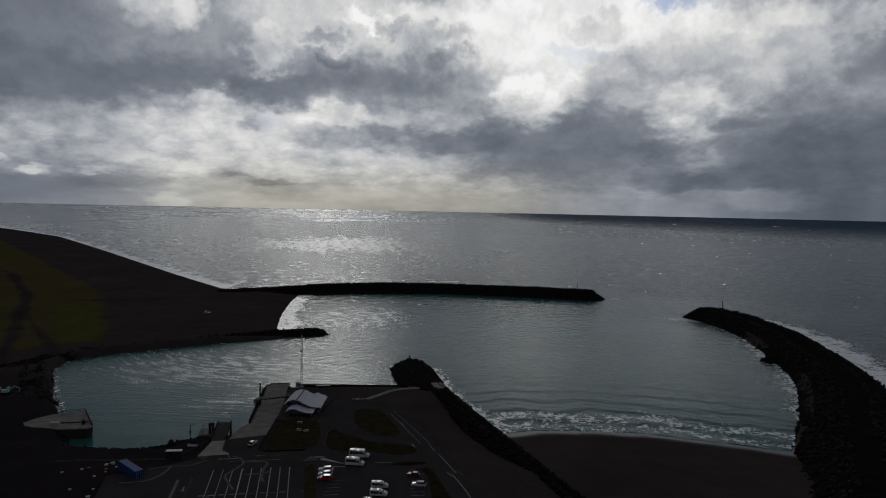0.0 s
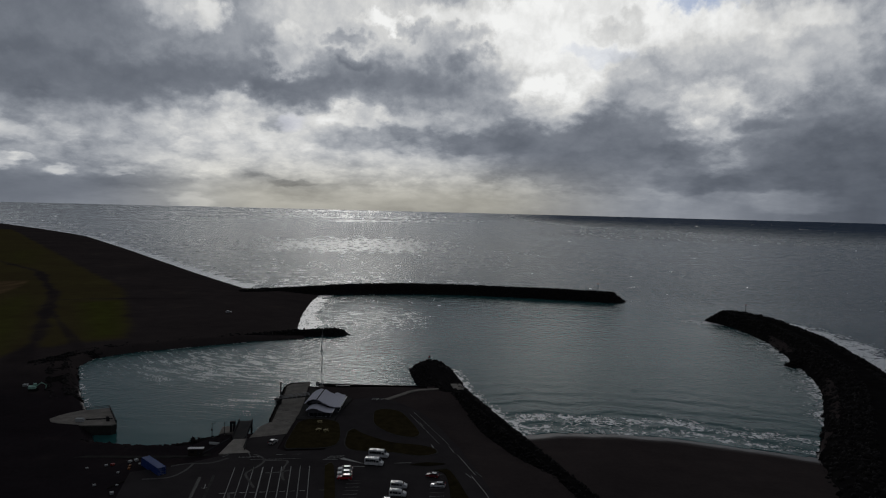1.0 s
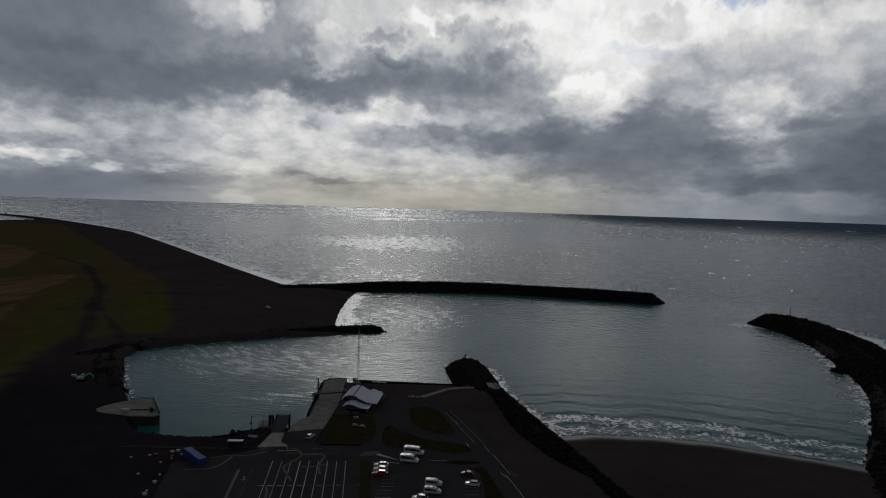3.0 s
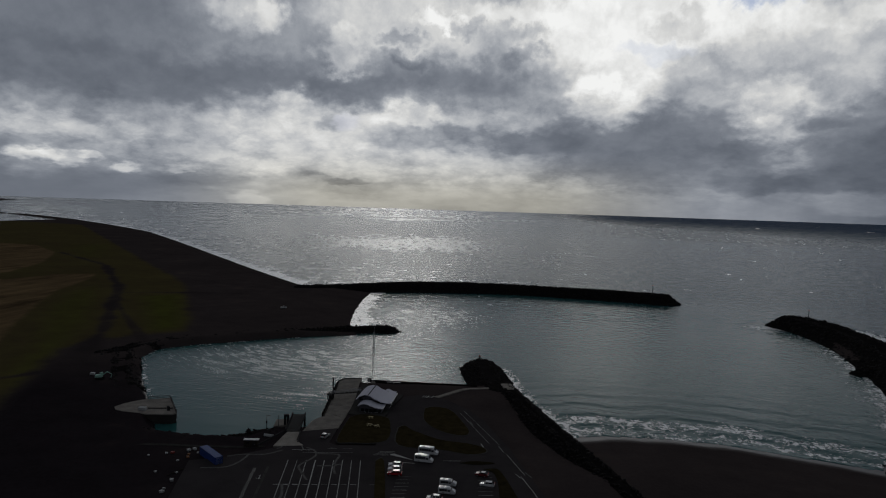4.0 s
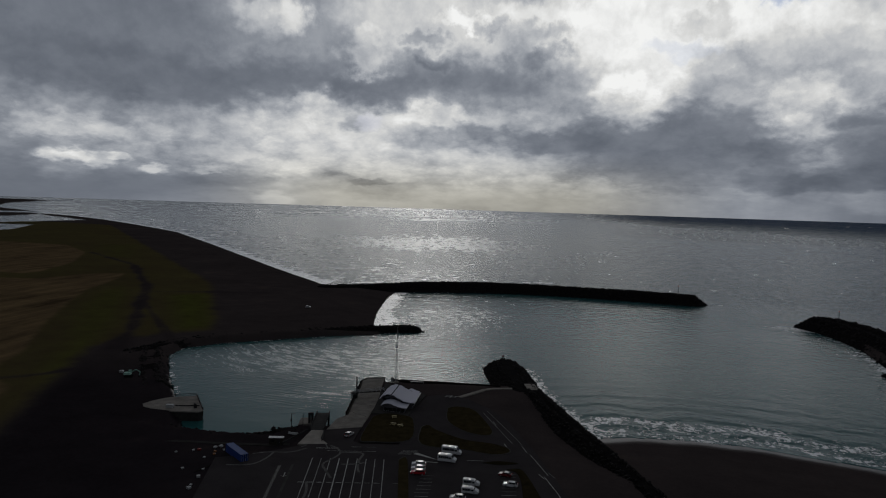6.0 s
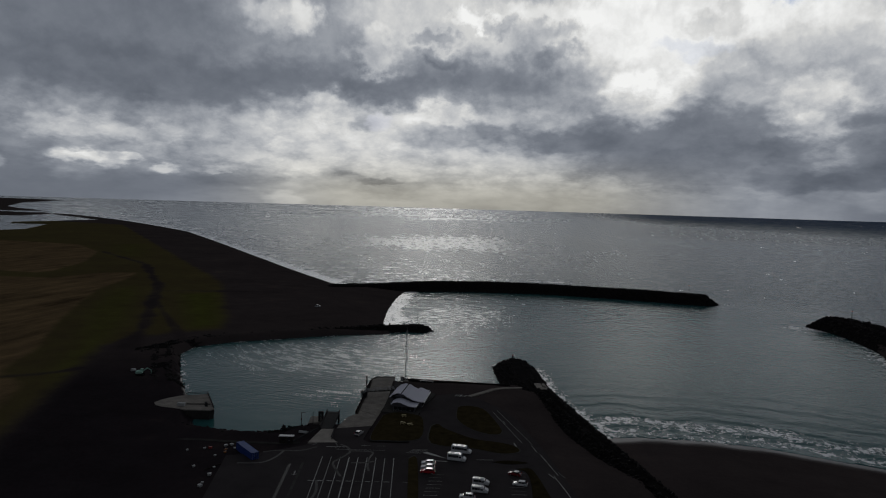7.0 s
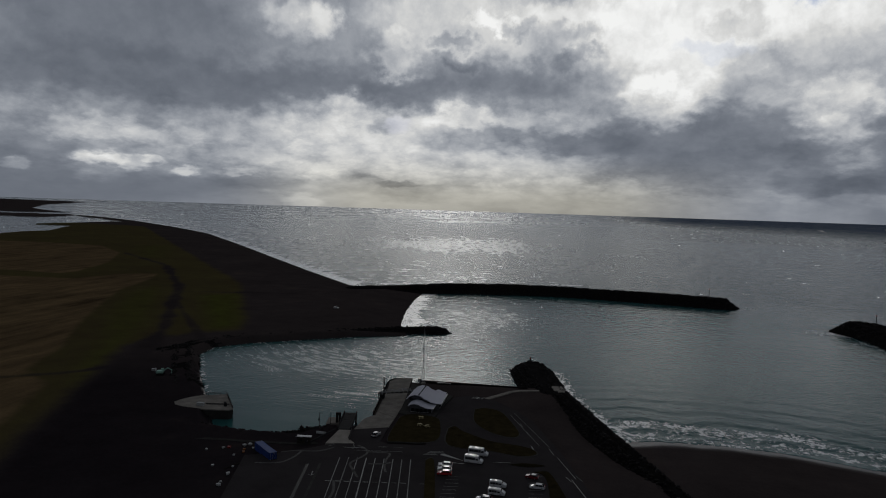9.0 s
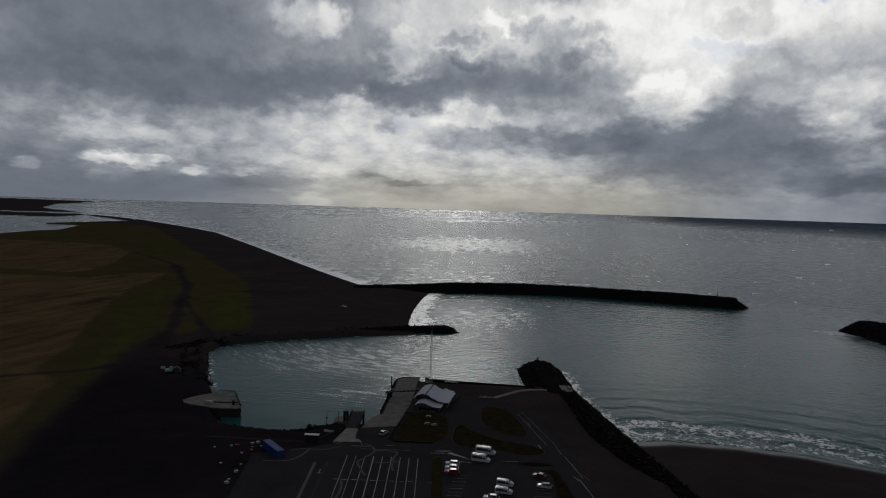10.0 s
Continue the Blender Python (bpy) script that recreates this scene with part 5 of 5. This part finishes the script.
def dinghy(m):
    ob = thing("dinghy", "small white upturned dinghy on the bank", "boat", m)
    bm = bmesh.new()
    n = 9
    rows = []
    for i in range(n):
        u = i / (n - 1)
        w, h = 0.75 * (1 - (2 * u - 0.8) ** 4 * 0.55) * (1 if u < 0.9 else 0.45), 0.7
        rows.append([bm.verts.new((3.6 * u - 1.8, w * math.cos(a), h * math.sin(a))) for a in np.linspace(0, math.pi, 8)])
    for p, q in zip(rows, rows[1:]):
        for i in range(7):
            bm.faces.new((p[i], p[i + 1], q[i + 1], q[i]))
    bm.faces.new(rows[0]), bm.faces.new(rows[-1][::-1])
    part("hull", bm, WHITE_PLASTIC, ob, smooth=True)
    part("keel", box((0, 0, 0.7), (3.2, 0.1, 0.12)), TIMBER, ob)


dinghy(pose(-82.2, 225.0, 3.75, 0, 0, -6))


def pole(at, h, label, arm=True):
    ob = thing("lamp_post", label, "lamp post", pose(*at))
    part("shaft", rod((0, 0, 0), (0, 0, h), 0.13, 8, 0.09), DARK_STEEL, ob)
    part("foot", box((0, 0, 0.1), (0.5, 0.5, 0.3), 0, 0.04), CONCRETE, ob)
    if arm:
        a = part("arm", rod((0, 0, h - 0.2), (1.0, 0, h), 0.06), DARK_STEEL, ob)
        part("lamp_head", box((1.1, 0, h), (0.6, 0.25, 0.14), 0, 0.03), DARK_STEEL, a)
        part("control_box", box((0, -0.15, h * 0.55), (0.5, 0.3, 0.8), 0, 0.03), DARK_STEEL, ob)


pole((-85.7, 232.0, 3.3), 5.4, "dark lamp post with a short arm by the basin")
pole((-82.6, 235.6, 3.3), 4.6, "thin dark pole on the rock bank", False)
pole((-88.2, 221.0, 3.6), 4.0, "thin dark pole beside the hut", False)


def beacon(at, label, h=7.5):
    ob = thing("harbour_light", label, "beacon", pose(*at))
    part("plinth", box((0, 0, 0.2), (2.4, 2.4, 1.0), 0, 0.08), DARK_CONCRETE, ob)
    part("shaft", rod((0, 0, 0.6), (0, 0, h), 0.28, 8, 0.2), DARK_STEEL, ob)
    part("platform", rod((0, 0, h), (0, 0, h + 0.15), 0.75, 10), DARK_STEEL, ob)
    lamp = part("lantern", rod((0, 0, h + 0.15), (0, 0, h + 0.9), 0.3, 10), RED_PLASTIC, ob)
    part("cap", rod((0, 0, h + 0.9), (0, 0, h + 1.15), 0.36, 10, 0.05), DARK_STEEL, lamp)


beacon((134.5, 672, 8.2), "slim dark harbour light on the breakwater's head")
beacon((227.5, 548, 7.6), "slim dark harbour light on the curved breakwater", 7.0)
beacon((-16.0, 360, 4.4), "short dark marker post on the rock spit", 1.6)


def fish_tub(at, mat, label, size=1.1, turn=0.0):
    ob = thing("fish_tub", label, "tub", pose(*at, 0, 0, turn), "tubs and scrap on the sand")
    bm = bmesh.new()
    add_box(bm, (0, 0, size * 0.32), (size * 1.15, size, size * 0.55), 0, 0.06)
    part("tub", bm, mat, ob)
    part("rim", box((0, 0, size * 0.6), (size * 1.25, size * 1.1, 0.1), 0, 0.03), mat, ob)
    for s in (-1, 1):
        part("runner", box((0, s * size * 0.35, 0.06), (size * 1.1, 0.14, 0.14)), mat, ob)


TUBS = [(-106.4, 204.0, RED_PLASTIC, "red", 1.2), (-108.0, 203.2, WHITE_PLASTIC, "white", 0.9), (-102.4, 207.0, WHITE_PLASTIC, "white", 1.2), (-99.9, 201.2, ORANGE_PLASTIC, "orange", 1.0),
        (-101.0, 208.2, WHITE_PLASTIC, "white", 1.3), (-101.7, 198.1, WHITE_PLASTIC, "white", 0.8), (-103.7, 188.5, WHITE_PLASTIC, "white", 0.9), (-97.3, 188.9, WHITE_PLASTIC, "white", 0.8),
        (-95.9, 183.3, WHITE_PLASTIC, "white", 1.3), (-94.6, 175.3, WHITE_PLASTIC, "white", 1.3), (-95.2, 177.6, WHITE_PLASTIC, "white", 0.8), (-112.6, 200.6, WHITE_PLASTIC, "white", 0.8), (-100.8, 203.6, ORANGE_PLASTIC, "orange", 0.9),
        (-98.6, 205.4, WHITE_PLASTIC, "white", 0.8)]
for i, (x, y, mat, word, size) in enumerate(TUBS):
    fish_tub((x, y, float(land_height(np.array([x]), np.array([y]))[0]) - 0.03), mat, f"{word} plastic fish tub lying on the sand", size * 0.75, 37.0 * i)
beam = thing("timber_beam", "long pale timber beam lying at the asphalt's edge", "beam", pose(-97.2, 190.5, 3.6, 0, 0, 68))
part("beam", box((0, 0, 0.2), (9.0, 0.22, 0.22), 0, 0.03), TIMBER, beam)
for i, (x, y, r) in enumerate(((-51.6, 250.0, 20), (-50.2, 241.5, -15), (-47.4, 240.6, 40))):
    t = thing("picnic_table", "pale timber picnic table on the lawn", "table", pose(x, y, TOP + 0.13, 0, 0, r), "picnic tables")
    part("tabletop", box((0, 0, 0.74), (1.8, 0.75, 0.06)), PALE_TIMBER, t)
    for s in (-1, 1):
        part("bench", box((0, s * 0.75, 0.45), (1.8, 0.28, 0.05)), PALE_TIMBER, t)
        part("leg_frame", add_rod(rod((s * 0.65, -0.75, 0), (s * 0.65, 0.25, 0.72), 0.05, 4), (s * 0.65, 0.75, 0), (s * 0.65, -0.25, 0.72), 0.05, 4), PALE_TIMBER, t)


def digger(m):
    ob = thing("excavator", "pale green excavator standing on the sand", "excavator", m)
    for s in (-1, 1):
        part("track", box((0, s * 1.05, 0.45), (3.6, 0.55, 0.9), 0, 0.25), RUBBER, ob)
    cab = part("house", box((-0.4, 0, 1.55), (2.9, 2.3, 1.1), 0, 0.12), GREEN_PLASTIC, ob)
    part("cab", box((0.6, 0.6, 2.3), (1.3, 1.0, 1.4), 0, 0.08), GREEN_PLASTIC, ob)
    part("cab_window", box((1.22, 0.6, 2.4), (0.08, 0.8, 0.9)), GLASS, ob)
    part("boom", add_rod(rod((0.8, -0.3, 1.8), (3.2, -0.3, 3.4), 0.24, 4), (3.2, -0.3, 3.4), (5.0, -0.3, 2.2), 0.2, 4), GREEN_PLASTIC, ob)
    part("arm", rod((5.0, -0.3, 2.2), (4.6, -0.3, 0.6), 0.16, 4), GREEN_PLASTIC, ob)
    part("bucket", box((4.4, -0.3, 0.45), (0.8, 0.9, 0.7), 0, 0.1), DARK_STEEL, ob)


digger(pose(-181.5, 282.5, float(land_height(np.array([-181.5]), np.array([282.5]))[0]), 0, 0, 20))
fish_tub((-189.5, 289.5, float(land_height(np.array([-189.5]), np.array([289.5]))[0]) - 0.03), WHITE_PLASTIC, "white plastic fish tub near the excavator", 1.6, 12)
